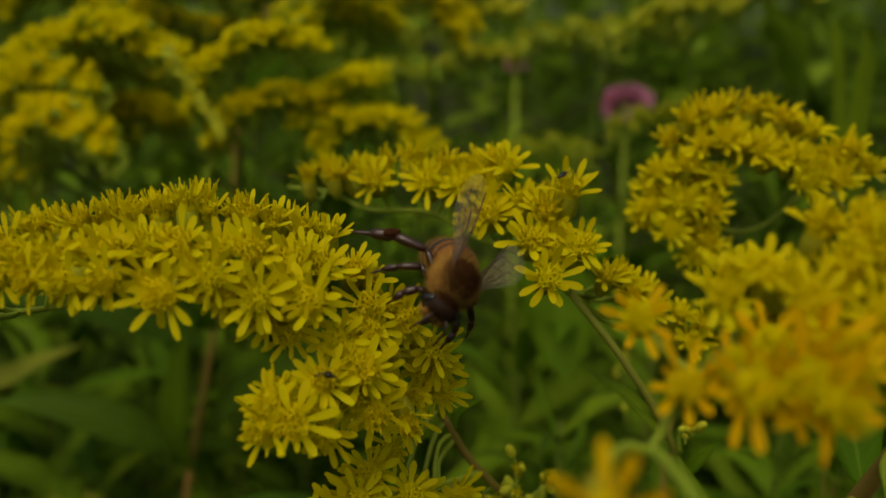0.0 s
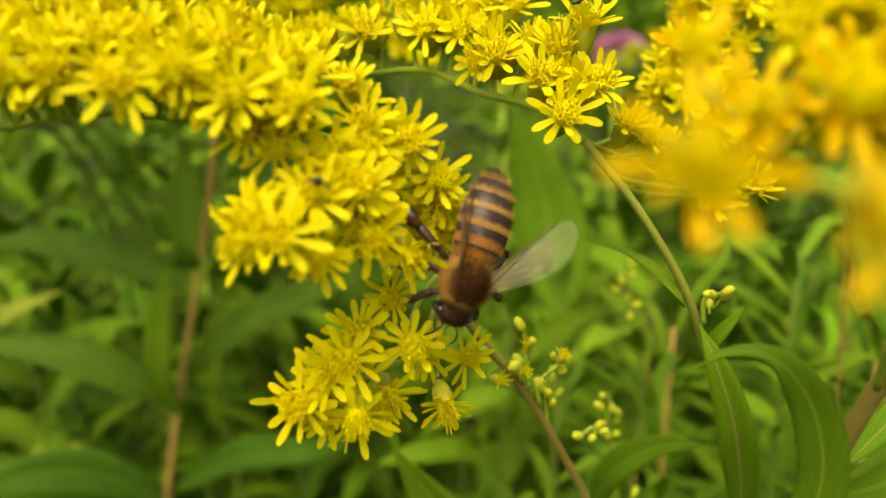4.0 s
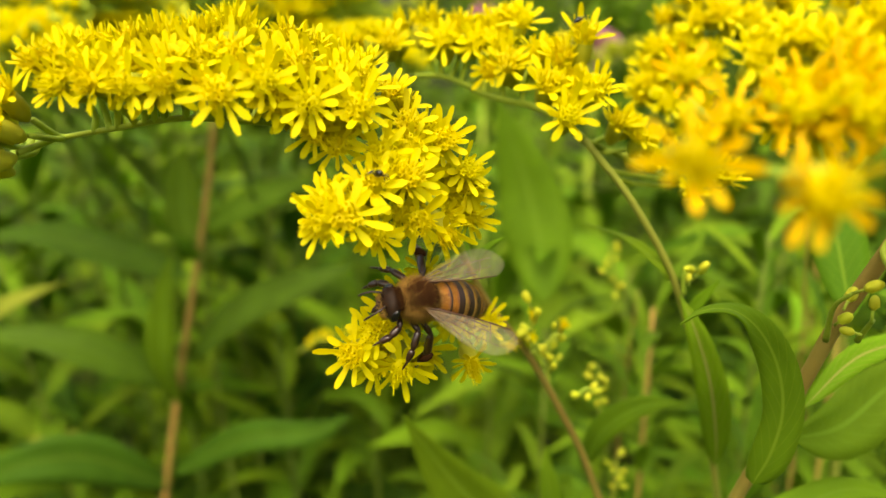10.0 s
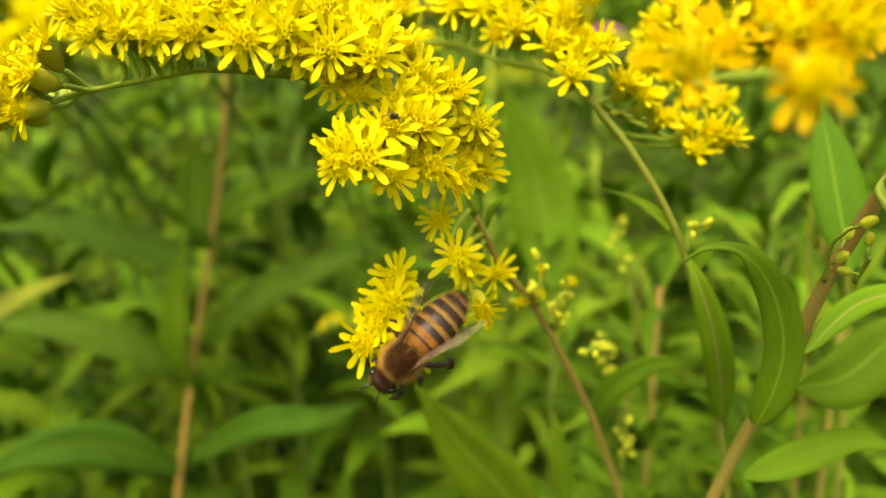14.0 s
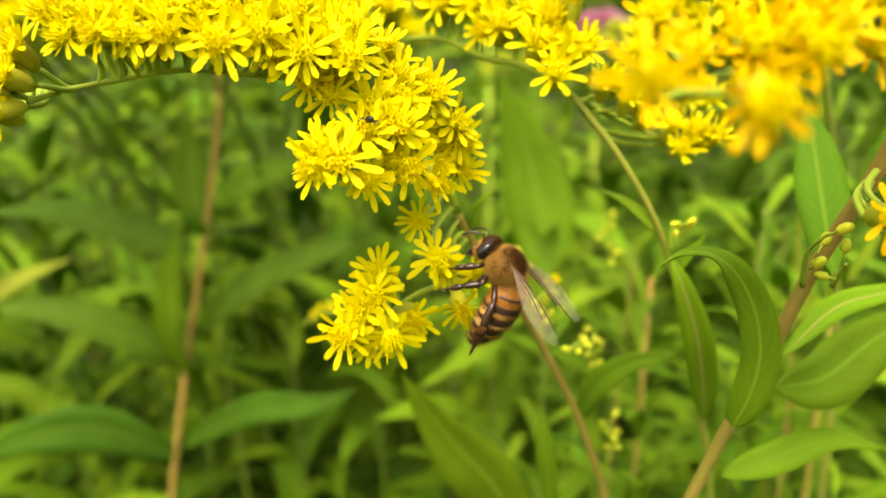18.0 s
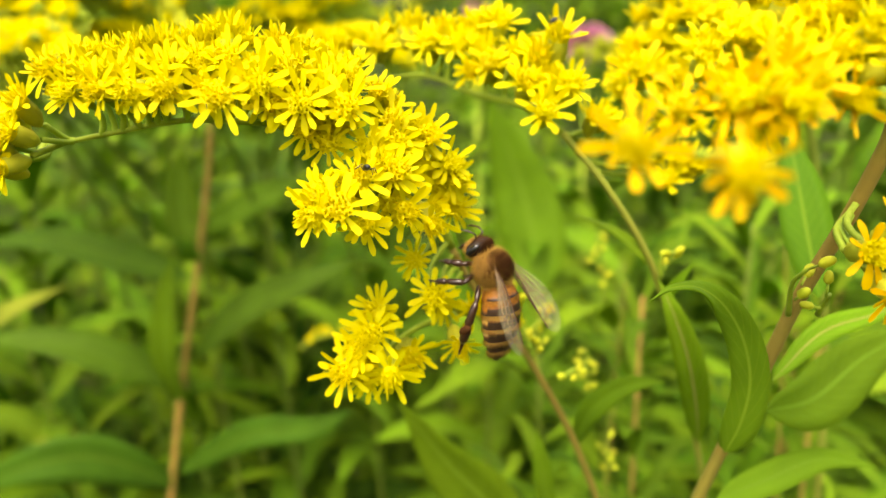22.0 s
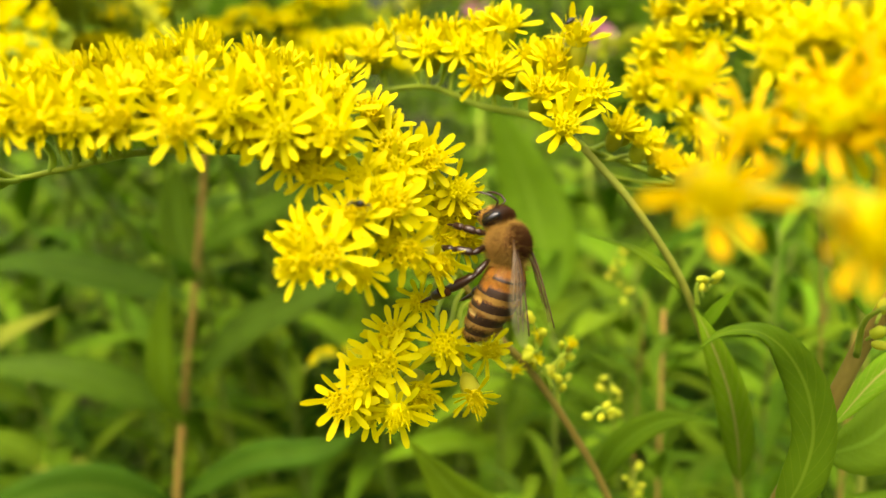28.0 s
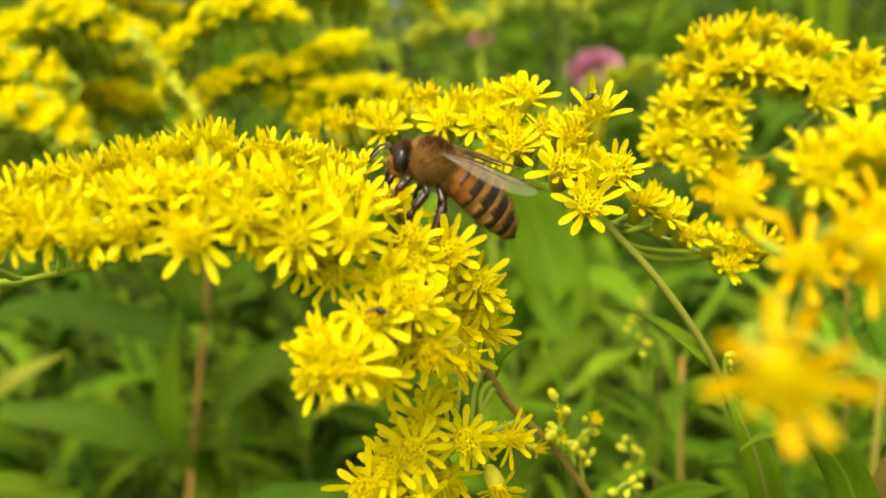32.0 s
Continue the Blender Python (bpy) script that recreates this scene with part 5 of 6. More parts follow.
def wing_material():
    m = bpy.data.materials.new("wing_membrane")
    m.use_nodes = True
    n, link = m.node_tree.nodes, m.node_tree.links.new
    b = n["Principled BSDF"]
    b.inputs["Base Color"].default_value, b.inputs["Roughness"].default_value = (0.62, 0.54, 0.36, 1), 0.16
    no, bp, co = n.new("ShaderNodeTexNoise"), n.new("ShaderNodeBump"), n.new("ShaderNodeTexCoord")
    no.inputs["Scale"].default_value = 700
    link(co.outputs["Object"], no.inputs["Vector"])
    link(no.outputs["Fac"], bp.inputs["Height"])
    bp.inputs["Distance"].default_value = 0.0002
    link(bp.outputs[0], b.inputs["Normal"])
    clear, mix = n.new("ShaderNodeBsdfTransparent"), n.new("ShaderNodeMixShader")
    clear.inputs[0].default_value = (0.985, 0.98, 0.95, 1)
    mix.inputs[0].default_value = 0.06
    link(clear.outputs[0], mix.inputs[1])
    link(b.outputs[0], mix.inputs[2])
    link(mix.outputs[0], n["Material Output"].inputs[0])
    return m


WING = wing_material()


def hairs(seed, count, spot, long, thin=0.022, wild=0.28):
    """Short tapering hairs; spot(rnd) gives a root and an outward direction in millimetres."""
    rnd = random.Random(seed)
    s = Shape()
    for _ in range(count):
        p, d = spot(rnd)
        d = (d + Vector((rnd.gauss(0, wild), rnd.gauss(0, wild), rnd.gauss(0, wild)))).normalized()
        l = long * rnd.uniform(0.6, 1.2)
        e1 = d.orthogonal().normalized()
        e2 = d.cross(e1)
        tip = p + d * l + Vector((-0.12 * l, 0, 0))
        s.add([(p + e1 * thin) * MM, (p - e1 * 0.5 * thin + e2 * 0.87 * thin) * MM, (p - e1 * 0.5 * thin - e2 * 0.87 * thin) * MM, tip * MM], [(0, 1, 3), (1, 2, 3), (2, 0, 3)])
    return s


def on_ball(centre, radii, keep):
    c = Vector(centre)

    def spot(rnd):
        while True:
            v = Vector((rnd.gauss(0, 1), rnd.gauss(0, 1), rnd.gauss(0, 1))).normalized()
            if keep(v):
                n = Vector((v.x / radii[0], v.y / radii[1], v.z / radii[2])).normalized()
                return c + Vector((v.x * radii[0], v.y * radii[1], v.z * radii[2])) * 0.97, n
    return spot


def abdomen_radius(x):
    """Half width at x millimetres, from the waist (-1.4) to the sting (-9.6)."""
    pts = [(-1.4, 0.8), (-1.8, 1.5), (-2.6, 1.9), (-3.8, 2.05), (-5.2, 2.05), (-6.6, 1.84), (-7.9, 1.4), (-8.8, 0.95), (-9.3, 0.5), (-9.6, 0.12)]
    for (a, ra), (b, rb) in zip(pts, pts[1:]):
        if b <= x <= a:
            return ra + (rb - ra) * (a - x) / (a - b)
    return 0.1


def droop(x):
    return -0.026 * (x + 2) ** 2 if x < -2 else 0.0


def build_bee():
    bee = tagged(new("honey_bee"), "honey bee with furry golden-brown thorax, striped amber and dark abdomen", "insect")
    # thorax
    s = Shape()
    ball(s, (0.1 * MM, 0, 0.05 * MM), (1.75 * MM, 1.75 * MM, 1.7 * MM), None, 14, 20)
    ball(s, (-1.2 * MM, 0, -0.2 * MM), (0.85 * MM, 1.3 * MM, 1.3 * MM), None, 8, 12)
    ball(s, (-1.15 * MM, 0, 0.95 * MM), (0.45 * MM, 0.95 * MM, 0.35 * MM), None, 8, 12)
    thorax = part("thorax", s.mesh("thorax", [SKIN]), bee)
    part("fur", hairs(1, 8500, on_ball((0.1, 0, 0.05), (1.7, 1.7, 1.65), lambda v: v.z < 0.25 + 0.55 * ((v.x * 977 + v.y * 613) % 1.0) or abs(v.x) > 0.82 or (v.y * 1231) % 1.0 < 0.05), 0.9, 0.012, 0.5).mesh("fur", [FUR]), thorax, "golden-brown fur")
    part("fur", hairs(2, 6000, on_ball((0.1, 0, 0.05), (1.75, 1.75, 1.7), lambda v: v.z > 0.3 + 0.4 * ((v.x * 811) % 1.0)), 0.55, 0.014, 0.6).mesh("fur", [FUR_DARK]), thorax, "short dark brown fur on the back")
    part("fur", hairs(6, 900, on_ball((-1.5, 0, -0.2), (1.0, 1.5, 1.4), lambda v: v.x < 0.2), 1.0, 0.012, 0.5).mesh("fur", [FUR]), thorax, "golden hairs at the waist")
    # head
    s = Shape()
    ball(s, (2.75 * MM, 0, -0.75 * MM), (0.95 * MM, 1.8 * MM, 1.5 * MM), Euler((0, radians(22), 0)).to_matrix(), 12, 18)
    ball(s, (3.35 * MM, 0, -1.55 * MM), (0.5 * MM, 0.85 * MM, 0.7 * MM), Euler((0, radians(22), 0)).to_matrix(), 8, 12)
    tube(s, [Vector(v) * MM for v in ((3.3, 0, -1.9), (3.4, 0, -2.6), (3.3, 0, -3.3))], [0.42 * MM, 0.28 * MM, 0.1 * MM], 8)
    head = part("head", s.mesh("head", [FACE]), bee, m=Matrix.Translation((0.02 * MM, 0, -0.05 * MM)) @ Matrix.Scale(0.88, 4))
    for q in (-1, 1):
        s = Shape()
        ball(s, (2.75 * MM, q * 1.5 * MM, -0.6 * MM), (0.48 * MM, 0.42 * MM, 1.0 * MM), Euler((q * 0.15, 0.3, 0)).to_matrix(), 12, 16)
        part("eye", s.mesh("eye", [EYE]), head, "glossy black compound eye")
        s = Shape()
        pts = [(3.6, q * 0.35, -0.7), (4.15, q * 0.7, -0.1), (4.3, q * 0.8, -0.05), (4.9, q * 1.1, -0.6), (5.3, q * 1.25, -1.5), (5.4, q * 1.3, -2.1)]
        tube(s, [Vector(v) * MM for v in pts], [v * MM for v in (0.08, 0.09, 0.09, 0.11, 0.11, 0.09)], 7)
        part("antenna", s.mesh("antenna", [LEG]), head, "dark elbowed antenna")
    part("fur", hairs(3, 1500, on_ball((2.75, 0, -0.75), (1.0, 1.6, 1.5), lambda v: abs(v.y) < 0.75 and v.z < 0.1), 0.6, 0.016, 0.5).mesh("fur", [FUR]), head)
    part("fur", hairs(7, 2400, on_ball((2.75, 0, -0.75), (1.0, 1.7, 1.5), lambda v: abs(v.y) < 0.65 and v.z > 0.1), 0.5, 0.016, 0.5).mesh("fur", [FUR_DARK]), head)
    # abdomen: overlapping rings with ragged, hairy borders between the colours
    s = Shape()
    ball(s, (-5.0 * MM, 0, -0.35 * MM), (3.2 * MM, 1.3 * MM, 1.1 * MM), None, 8, 12)
    abdomen = part("abdomen", s.mesh("abdomen", [CHITIN]), bee)
    cuts = [-1.4, -2.75, -4.25, -5.7, -7.1, -8.35, -9.6]
    for k, (a, b) in enumerate(zip(cuts, cuts[1:])):
        verts, faces, idx, n, m = [], [], [], 40, 14
        for i in range(m + 1):
            t = i / m
            x = a + 0.15 + (b - a - 0.15) * t
            r = abdomen_radius(max(min(x, -1.4), -9.6)) * (1 + 0.03 * t)
            for j in range(n):
                ph = 2 * math.pi * j / n
                verts.append(Vector((x, r * math.cos(ph), r * 0.9 * math.sin(ph) + droop(x))) * MM)
        for i in range(m):
            for j in range(n):
                back = math.sin(2 * math.pi * j / n)
                rag = 0.06 * noise.noise(Vector((j * 0.9, k * 7.0, i * 0.4))) + 0.05 * noise.noise(Vector((j * 3.1, k * 5.0, 2)))
                edge = (0.78, 0.50, 0.42, 0.37, 0.32, 0.14)[k] + rag + (0.0 if back > -0.3 else 0.25)
                t = (i + 0.5) / m
                faces.append((i * n + j, (i + 1) * n + j, (i + 1) * n + (j + 1) % n, i * n + (j + 1) % n))
                idx.append(2 if t > edge + 0.08 else (1 if t > edge - 0.03 or (k > 1 and t < 0.08) else 0))
        if k == 5:
            faces.append(tuple(range(m * n, (m + 1) * n)))
            idx.append(2)
        part("band", mesh_of("band", verts, faces, [AMBER if k < 2 else TAN if k < 3 else CREAM, BROWN, CHITIN], idx), abdomen, "amber and dark band" if k < 2 else "tan and dark band")

    def ring_spot(rnd):
        k = rnd.choice((0, 0, 1, 2, 2, 3, 3, 4, 4, 5))
        x = cuts[k] + 0.1 - rnd.random() ** 1.4 * (0.4 if k else 1.1)
        ph = rnd.random() * 6.283
        r = abdomen_radius(max(x, -9.2))
        return Vector((x, r * math.cos(ph), r * 0.9 * math.sin(ph) + droop(x))), Vector((-1.0, math.cos(ph) * 0.45, math.sin(ph) * 0.45))
    part("fur", hairs(4, 4200, ring_spot, 0.52, 0.012, 0.35).mesh("fur", [FUR]), abdomen, "thin pale hair bands")

    def tail_spot(rnd):
        x = -6.8 - 2.5 * rnd.random()
        ph = rnd.random() * 6.283
        r = abdomen_radius(x)
        return Vector((x, r * math.cos(ph), r * 0.9 * math.sin(ph) + droop(x))), Vector((-0.8, math.cos(ph) * 0.6, math.sin(ph) * 0.6))
    part("fur", hairs(5, 700, tail_spot, 0.35, 0.011, 0.3).mesh("fur", [FUR_DARK]), abdomen)
    # legs, each hung from its hip
    joints = {
        "fore": [(1.2, 0.9, -1.4), (1.5, 1.9, -1.8), (2.1, 2.2, -2.8), (2.5, 1.9, -3.8), (2.7, 1.7, -4.5)],
        "mid": [(0.1, 1.2, -1.5), (-0.3, 2.5, -1.9), (0.1, 3.0, -3.6), (0.2, 2.9, -5.0), (0.4, 2.8, -5.9)],
        "hind": [(-1.0, 1.2, -1.3), (-2.1, 2.6, -2.0), (-2.9, 3.4, -4.6), (-3.3, 3.4, -6.5), (-3.6, 3.4, -8.0)],
    }
    legs = []
    for name, pts in joints.items():
        for q in (-1, 1):
            s = Shape()
            hip = Vector((pts[0][0], pts[0][1] * q, pts[0][2])) * MM
            line = [Vector((x, y * q, z)) * MM - hip for x, y, z in pts]
            wide = (0.24, 0.34, 0.33, 0.24, 0.10) if name != "hind" else (0.26, 0.36, 0.54, 0.42, 0.10)
            for k in range(4):
                a, c = line[k], line[k + 1]
                w = wide[k] if k < 3 else wide[3] * 0.45
                tube(s, [a, a.lerp(c, 0.2), a.lerp(c, 0.75), c], [v * MM for v in (wide[k] * 0.55, w, (w + wide[k + 1]) * 0.5, wide[k + 1] * 0.6)], 8)
                ball(s, c, (wide[k + 1] * 0.62 * MM,) * 3, None, 5, 7)
            leg = part("leg", s.mesh("leg", [LEG]), bee, "dark jointed leg", Matrix.Translation(hip))

            def shin_spot(rnd):
                k = rnd.choice((0, 1, 1, 2))
                d = Vector((rnd.gauss(0, 1), rnd.gauss(0, 1), rnd.gauss(0, 1))).normalized()
                return (line[k].lerp(line[k + 1], rnd.random()) + d * wide[k] * 0.7 * MM) / MM, d
            part("hair", hairs(8, 220, shin_spot, 0.3, 0.012, 0.3).mesh("hair", [FUR_DARK]), leg)
            if name == "hind":
                s = Shape()
                ball(s, line[2].lerp(line[3], 0.1) + Vector((0, q * 0.25, 0)) * MM, (0.8 * MM, 0.4 * MM, 0.45 * MM), Euler((0, 1.2, 0)).to_matrix(), 8, 12)
                part("pollen_basket", s.mesh("pollen_basket", [FUR_DARK]), leg, "dark brown pollen basket on the hind leg")
            legs.append((leg, hip, q, name))
    # wings
    wings = []
    for name, long, wide, root in (("forewing", 9.0, 2.8, (0.5, 1.15, 1.15)), ("hindwing", 6.0, 2.1, (-0.5, 1.1, 1.0))):
        for q in (-1, 1):
            outline = [(0, 0), (0.18, 0.05), (0.5, 0.11), (0.8, 0.12), (0.95, -0.02), (1.0, -0.3), (0.93, -0.62), (0.75, -0.86), (0.5, -0.8), (0.3, -0.55), (0.12, -0.25)]
            v2 = smooth_curve([Vector((x * long, y * wide * q, 0.16 * math.sin(x * 5))) for x, y in outline] + [Vector((0, 0, 0))], 3)[:-1]
            cen = Vector((0.55 * long, -0.35 * wide * q, 0.12))
            s = Shape()
            top = [cen] + v2
            faces = [(0, k + 1, (k + 1) % len(v2) + 1) for k in range(len(v2))]
            s.add([v * MM for v in top] + [(v - Vector((0, 0, 0.012))) * MM for v in top], faces + [tuple(a + len(top) for a in f[::-1]) for f in faces], 0)
            for lines in ([(0, 0), (0.3, 0.06), (0.6, 0.1), (0.9, 0.08)], [(0, -0.03), (0.35, -0.1), (0.6, -0.16), (0.85, -0.25)], [(0.02, -0.05), (0.3, -0.25), (0.55, -0.42), (0.85, -0.55)], [(0.05, -0.1), (0.3, -0.42), (0.55, -0.7)], [(0.42, 0.08), (0.45, -0.12), (0.48, -0.35)], [(0.68, 0.1), (0.7, -0.18), (0.72, -0.5)], [(0.3, -0.1), (0.33, -0.27)], [(0.55, -0.42), (0.6, -0.62)]):
                lead = lines[0] == (0, 0)
                w = 0.09 if lead else 0.042
                tube(s, smooth_curve([Vector((x * long, y * wide * q, 0.16 * math.sin(x * 5) + 0.02)) * MM for x, y in lines], 3), [w * MM, w * 0.6 * MM], 5, 2 if lead else 1)
            wing = part(name, s.mesh(name, [WING, VEIN, VEIN_DARK]), bee, "clear veined wing")
            wings.append((wing, Vector((root[0], root[1] * q, root[2])) * MM, q, name))
    return bee, abdomen, wings, legs


BEE, ABDOMEN, WINGS, LEGS = build_bee()


def wing_pose(root, q, spread, lift, roll, name):
    """Wing held back along the body, opened by spread, raised by lift and turned on its length by roll degrees."""
    back = 180 - q * (spread + (6 if name == "hindwing" else 0))
    return Matrix.Translation(root) @ Matrix.Rotation(radians(back), 4, "Z") @ Matrix.Rotation(radians(-lift), 4, "Y") @ Matrix.Rotation(radians(-q * (14 + roll)), 4, "X")


def leg_pose(hip, q, swing, splay):
    return Matrix.Translation(hip) @ Matrix.Rotation(radians(swing), 4, "Y") @ Matrix.Rotation(radians(q * splay), 4, "X")


# ---- motion of the bee and its wings ----
BEE_PATH = [
    (0, 0.00834, 0.06000, 0.94138, -48.9, 28.7, -107.1),
    (0.5, 0.00780, 0.05945, 0.94039, -51.0, 28.1, -108.6),
    (1, 0.00780, 0.06070, 0.93865, -42.1, 30.2, -102.7),
    (1.5, 0.00801, 0.06174, 0.93788, -51.0, 28.6, -109.3),
    (2, 0.00671, 0.06304, 0.93764, -46.7, 31.7, -103.9),
    (2.5, 0.00813, 0.06214, 0.93407, -26.7, 45.6, -73.0),
    (3, 0.00882, 0.06257, 0.92804, -54.9, 56.9, -96.4),
    (3.5, 0.00888, 0.06320, 0.92632, -54.8, 59.2, -117.0),
    (5.5, 0.00649, 0.06268, 0.92407, -66.7, 58.3, -151.4),
    (6, 0.00619, 0.06220, 0.92315, -61.8, 56.9, -148.3),
    (6.5, 0.00650, 0.06114, 0.92439, -52.9, 46.9, -136.6),
    (7, 0.00719, 0.06075, 0.92421, -51.4, 50.3, -135.9),
    (7.5, 0.00650, 0.06000, 0.92379, -51.2, 46.8, -137.4),
    (8, 0.00630, 0.05947, 0.92433, -53.3, 25.8, -134.9),
    (8.5, 0.00608, 0.05924, 0.92373, -49.2, 35.9, -132.1),
    (9, 0.00548, 0.05917, 0.92228, -49.1, 31.9, -128.3),
    (9.3, 0.00303, 0.05924, 0.92333, -53.9, 5.2, -135.1),
    (9.6, 0.00280, 0.05940, 0.92372, -49.1, -7.4, -139.2),
    (10, 0.00171, 0.05960, 0.92326, -52.4, -14.4, -141.8),
    (10.5, 0.00133, 0.05934, 0.92329, -47.1, -8.2, -141.4),
    (11, -0.00129, 0.06003, 0.92251, -32.9, 6.2, -148.0),
    (11.5, -0.00287, 0.06044, 0.92275, -33.4, 2.7, -160.0),
    (12, -0.00207, 0.05798, 0.91248, -56.4, 14.6, -160.9),
    (12.5, -0.00557, 0.05843, 0.91288, -60.0, 18.8, -167.2),
    (13, -0.00467, 0.05785, 0.91265, -57.3, 20.3, -166.2),
    (13.5, -0.00090, 0.05762, 0.91178, -52.0, 53.7, -146.0),
    (14, -0.00140, 0.05889, 0.91163, -53.3, 34.7, -149.2),
    (14.5, 0.00020, 0.05950, 0.91242, -65.0, 12.0, -151.3),
    (15.5, 0.00366, 0.05940, 0.91628, -44.6, -46.6, 174.5),
    (16.5, 0.00725, 0.06028, 0.91977, 65.2, -63.9, 68.6),
    (17, 0.01028, 0.06014, 0.91851, 35.1, -61.1, 115.0),
    (17.5, 0.01188, 0.06115, 0.91758, 52.3, -62.4, 109.6),
    (18, 0.01103, 0.06156, 0.92015, 6.9, -57.8, 148.2),
    (18.5, 0.01059, 0.06228, 0.91953, 29.5, -62.0, 122.9),
    (19, 0.01006, 0.06207, 0.92081, 3.8, -58.0, 149.0),
    (19.5, 0.01026, 0.06376, 0.92003, 20.2, -57.4, 130.3),
    (20, 0.01107, 0.06327, 0.92138, 13.2, -60.3, 140.5),
    (20.5, 0.01046, 0.06263, 0.92170, 29.7, -60.8, 120.0),
    (21, 0.01031, 0.06081, 0.92247, 10.0, -59.8, 141.5),
    (21.5, 0.00882, 0.06169, 0.92307, 17.3, -62.1, 131.1),
    (22, 0.01027, 0.06176, 0.92377, 2.5, -66.8, 140.5),
    (22.5, 0.00828, 0.06159, 0.92273, -41.7, -55.1, 174.8),
    (23, 0.00698, 0.06106, 0.92242, -64.1, -50.7, -167.8),
    (23.5, 0.00775, 0.06169, 0.92496, 30.2, -74.7, 104.5),
    (24, 0.00851, 0.06152, 0.92555, 21.1, -69.7, 122.8),
    (24.5, 0.00852, 0.06205, 0.92594, 34.8, -69.7, 110.1),
    (25, 0.00821, 0.06265, 0.92725, 42.2, -70.5, 104.4),
    (25.5, 0.00977, 0.06221, 0.92611, 64.9, -69.0, 83.0),
    (27.5, 0.01054, 0.06269, 0.92828, 80.5, -70.1, 67.1),
    (28, 0.01041, 0.06333, 0.92924, 46.8, -73.1, 100.2),
    (28.5, 0.01068, 0.06309, 0.92994, 53.0, -73.7, 93.3),
    (29, 0.01144, 0.06361, 0.93408, 30.5, -70.5, 120.9),
    (29.5, 0.01223, 0.06462, 0.93410, 29.7, -70.7, 121.3),
    (30, 0.00832, 0.06783, 0.93890, -2.8, -21.9, 162.0),
    (30.3, 0.00709, 0.06794, 0.94041, -3.6, -19.9, 162.8),
    (30.5, 0.00739, 0.06738, 0.94118, -2.5, -20.6, 164.8),
    (31, 0.00415, 0.06690, 0.94271, -3.5, -29.4, 173.8),
    (31.5, 0.00466, 0.06686, 0.94229, -5.2, -31.6, 178.5),
    (32, 0.00348, 0.06777, 0.94368, -6.3, -27.1, -177.3),
]

# seconds; left wings: opening, lift, roll; right wings: opening, lift, roll
WING_TIMES = [
    (0, 18, -4, -10, 4, 14, 5), (1, 18, -4, -10, 4, 14, 12), (2, 16, 8, -10, 4, 14, -25), (2.8, 22, 6, 20, 10, 14, 30), (3.5, 28, 8, 0, 12, 14, 40), (5.5, 28, 10, 0, 18, 16, 50),
    (8, 10, 16, 5, 16, 24, 5), (9, 8, 14, 10, 18, 20, 15), (9.6, 28, 20, -35, 2, 20, 5), (10.3, 28, 22, -35, 0, 18, 5), (11, 14, 20, 0, 26, 38, 0), (11.6, 12, 16, 0, 24, 38, 0),
    (12, 18, 16, 40, 20, 16, 40), (12.6, 18, 18, 60, 36, 22, 60), (13.2, 14, 14, 60, 30, 20, 60), (14, 10, 12, 60, 14, 16, 55), (14.5, 24, 14, 10, 14, 14, 40),
    (16.5, 5, 4, 0, 8, 8, 0), (18, 6, 8, -25, 7, 12, -10), (19, 8, 12, -35, 8, 14, -10), (20.5, 8, 8, -30, 7, 12, -10), (22, 6, 4, -10, 8, 10, 0), (22.6, 8, 6, 10, 24, 30, 15),
    (23.1, 4, 6, 20, 26, 40, 20), (23.6, 5, 4, -8, 6, 8, -40), (25, 5, 4, -15, 5, 10, -50), (28, 3, 4, -15, 5, 10, -50), (29.2, 6, 10, -20, 8, 12, -25), (30, 8, 16, -25, 10, 18, -10), (30.6, 8, 18, -25, 10, 18, -10),
    (31, 7, 5, -30, 6, 7, -18), (32, 5, 4, -30, 6, 6, -20)]
# seconds; right hind leg: swing, splay; left hind leg: swing, splay; middle and fore legs: swing
LEG_TIMES = [
    (0, -32, 52, 10, 10, 8, 6), (1, -34, 52, 12, 8, -4, 10), (2, -26, 54, 10, 8, 8, -6), (2.6, 40, 50, 10, 5, -8, 10), (3.5, 34, 46, 14, 5, 8, -8), (5.5, 64, 44, 14, 5, -5, 8),
    (7, 72, 44, 12, 8, 8, -4), (8, 60, 46, 14, 6, -8, 8), (9, 36, 40, 12, 10, 8, -8), (10, 20, 46, 6, 6, 10, 6), (11, 14, 30, 0, 4, -10, -8), (12, 20, 20, 12, 4, 8, 10), (13, 24, 16, 16, 4, -6, -6),
    (14, 26, 30, 14, 4, 8, 8), (14.5, 24, 30, 12, 4, -6, -4), (16.5, 20, 0, 26, -6, 8, 6), (18, 24, 0, 22, -8, -8, -6), (19, 10, 0, 6, -10, 10, 8), (20, 24, 0, 30, -8, -6, -8), (21, 20, 0, 26, -8, 8, 8),
    (22, 24, 0, 34, -6, -8, -4), (23, 12, 0, 10, -4, 10, 8), (24, 24, 0, 20, -6, -4, -8), (25, 26, 0, 15, -4, 6, 6), (25.5, 16, 0, 14, -8, -6, -8), (27.5, 10, 0, 6, -10, 8, 6), (28, 10, 0, 4, -10, -4, -6),
    (29, 18, 0, 22, -8, 8, 8), (30, 14, 0, 14, -6, -8, -6), (31, 0, 0, -10, -6, 8, 8), (32, 0, 0, -12, -6, -4, -4)]


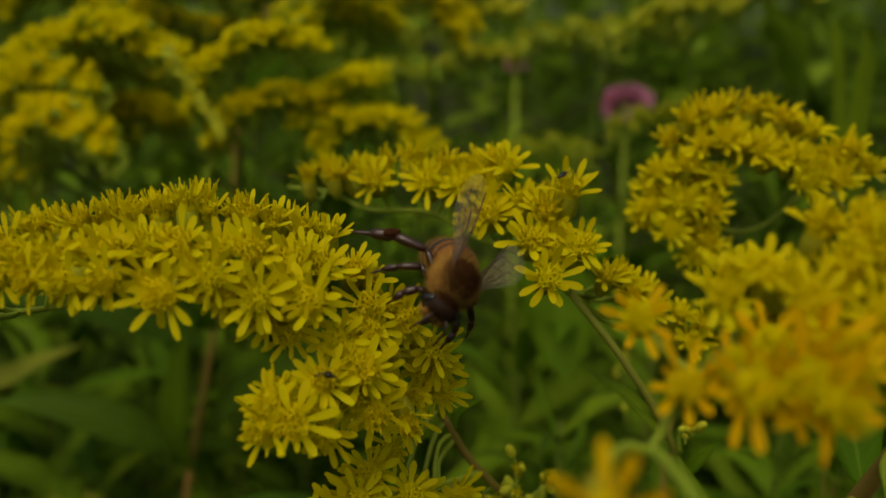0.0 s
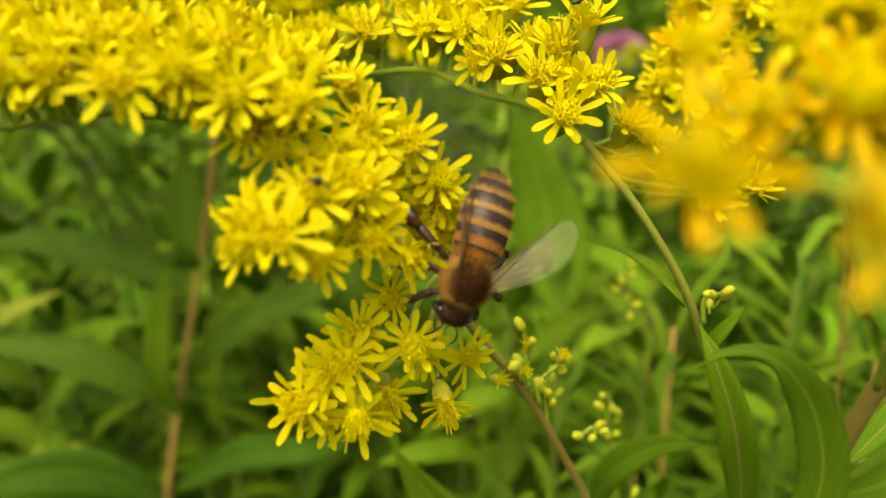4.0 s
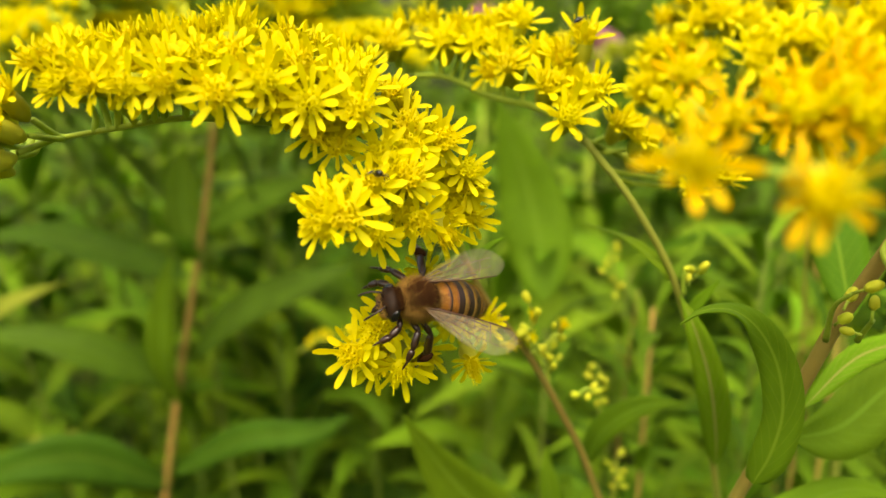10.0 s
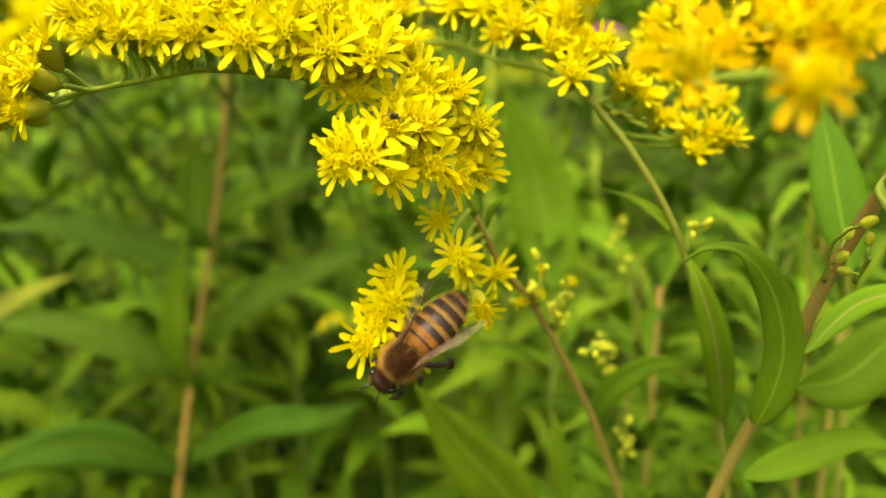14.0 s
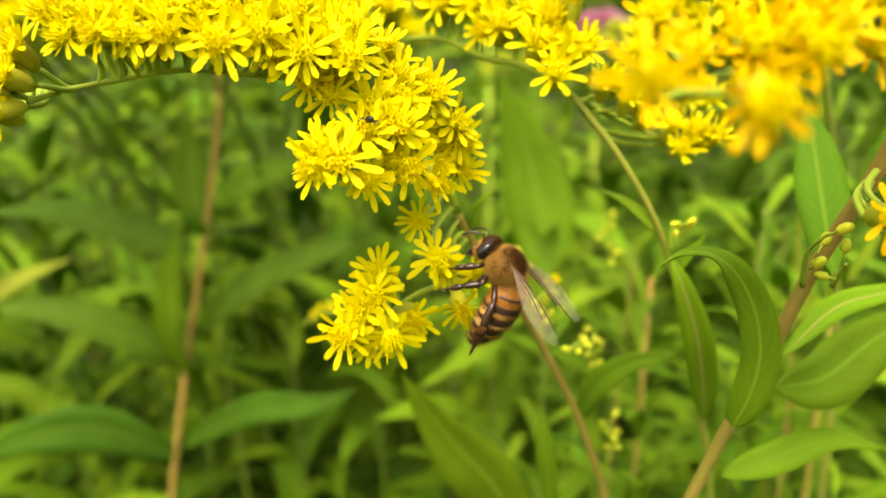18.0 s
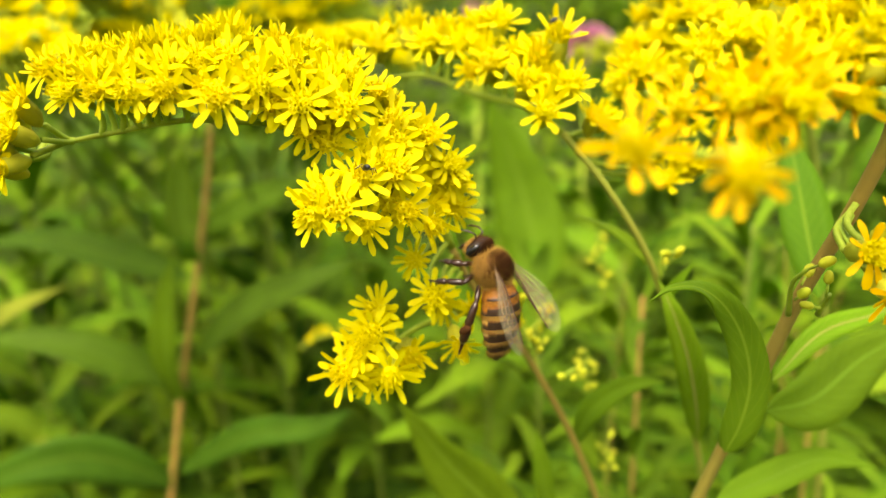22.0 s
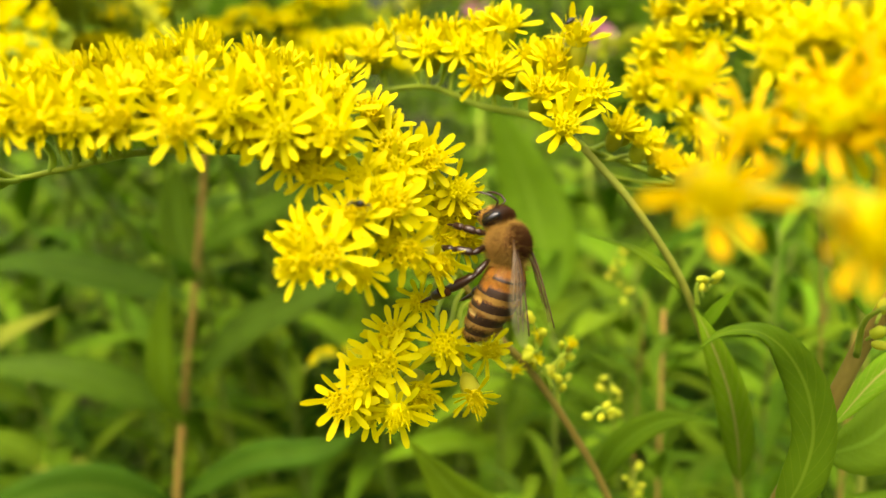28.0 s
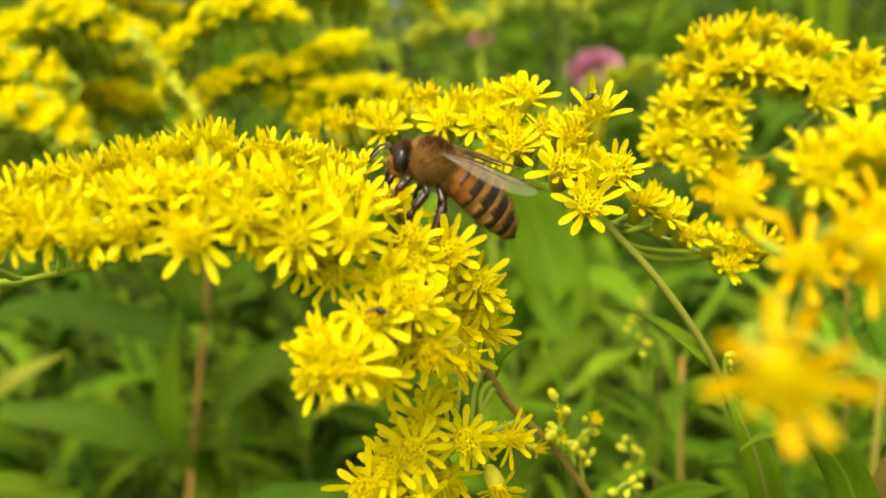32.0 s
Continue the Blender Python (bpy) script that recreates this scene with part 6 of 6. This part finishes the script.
# seconds, degrees by which the abdomen is curled under
BEND_TIMES = [(0, 42), (0.5, 42), (1, 42), (1.5, 42), (2, 36), (2.5, 5), (3, 0), (3.5, 0), (5.5, 0), (6, 0), (6.5, 0), (7, 0), (7.5, 0), (8, 0), (8.5, 0), (9, 0), (9.3, 0), (9.6, 0), (10, 0), (10.5, 0), (11, 0), (11.5, 0), (12, 0), (12.5, 0), (13, 0), (13.5, 0), (14, 0), (14.5, 0), (15.5, 20), (16.5, 10), (17, 55), (17.5, 78), (18, 52), (18.5, 36), (19, 40), (19.5, 38), (20, 42), (20.5, 38), (21, 36), (21.5, 28), (22, 14), (22.5, 6), (23, 10), (23.5, 8), (24, 18), (24.5, 18), (25, 20), (25.5, 22), (27.5, 25), (28, 27), (28.5, 26), (29, 40), (29.5, 40), (30, 66), (30.3, 62), (30.5, 58), (31, 14), (31.5, 12), (32, 14)]
# seconds, degrees by which the lowest flower branch is bent
SWAY_TIMES = [(0, 0), (2, 0), (3.5, -5), (6, -4), (8, -2), (9, -2), (11, -4), (11.6, -7), (12, -26), (13, -30), (13.5, -28), (14, -20), (14.5, -14), (16.5, -17), (19, -17), (23, -16), (24, -10), (25.5, -6), (28, -5), (29.5, -2), (31, 0), (32, 0)]


def motions():
    walk(BEE, [(t, pose(x, y, z, a, b, c)) for t, x, y, z, a, b, c in BEE_PATH])
    waist = Vector((-1.5, 0, -0.2)) * MM
    walk(ABDOMEN, [(t, Matrix.Translation(waist) @ Matrix.Rotation(radians(-a), 4, "Y") @ Matrix.Translation(-waist)) for t, a in BEND_TIMES])
    walk(SWAY, [(t, Matrix.Translation(SWAY_ROOT) @ Matrix.Rotation(radians(a), 4, "Y")) for t, a in SWAY_TIMES])
    for wing, root, q, name in WINGS:
        walk(wing, [(t, wing_pose(root, q, *(row[1:4] if q > 0 else row[4:7]), name)) for row in WING_TIMES for t in row[:1]])

    for leg, hip, q, name in LEGS:
        rows = []
        for t, rs, rp, ls, lp, mid, fore in LEG_TIMES:
            swing, splay = {"hind": (ls, lp) if q > 0 else (rs, rp), "mid": (q * mid, 34 if t < 11.5 else 0), "fore": (-q * fore, 22 if t < 11.5 else 0)}[name]
            rows.append((t, leg_pose(hip, q, swing, splay)))
        walk(leg, rows)


motions()
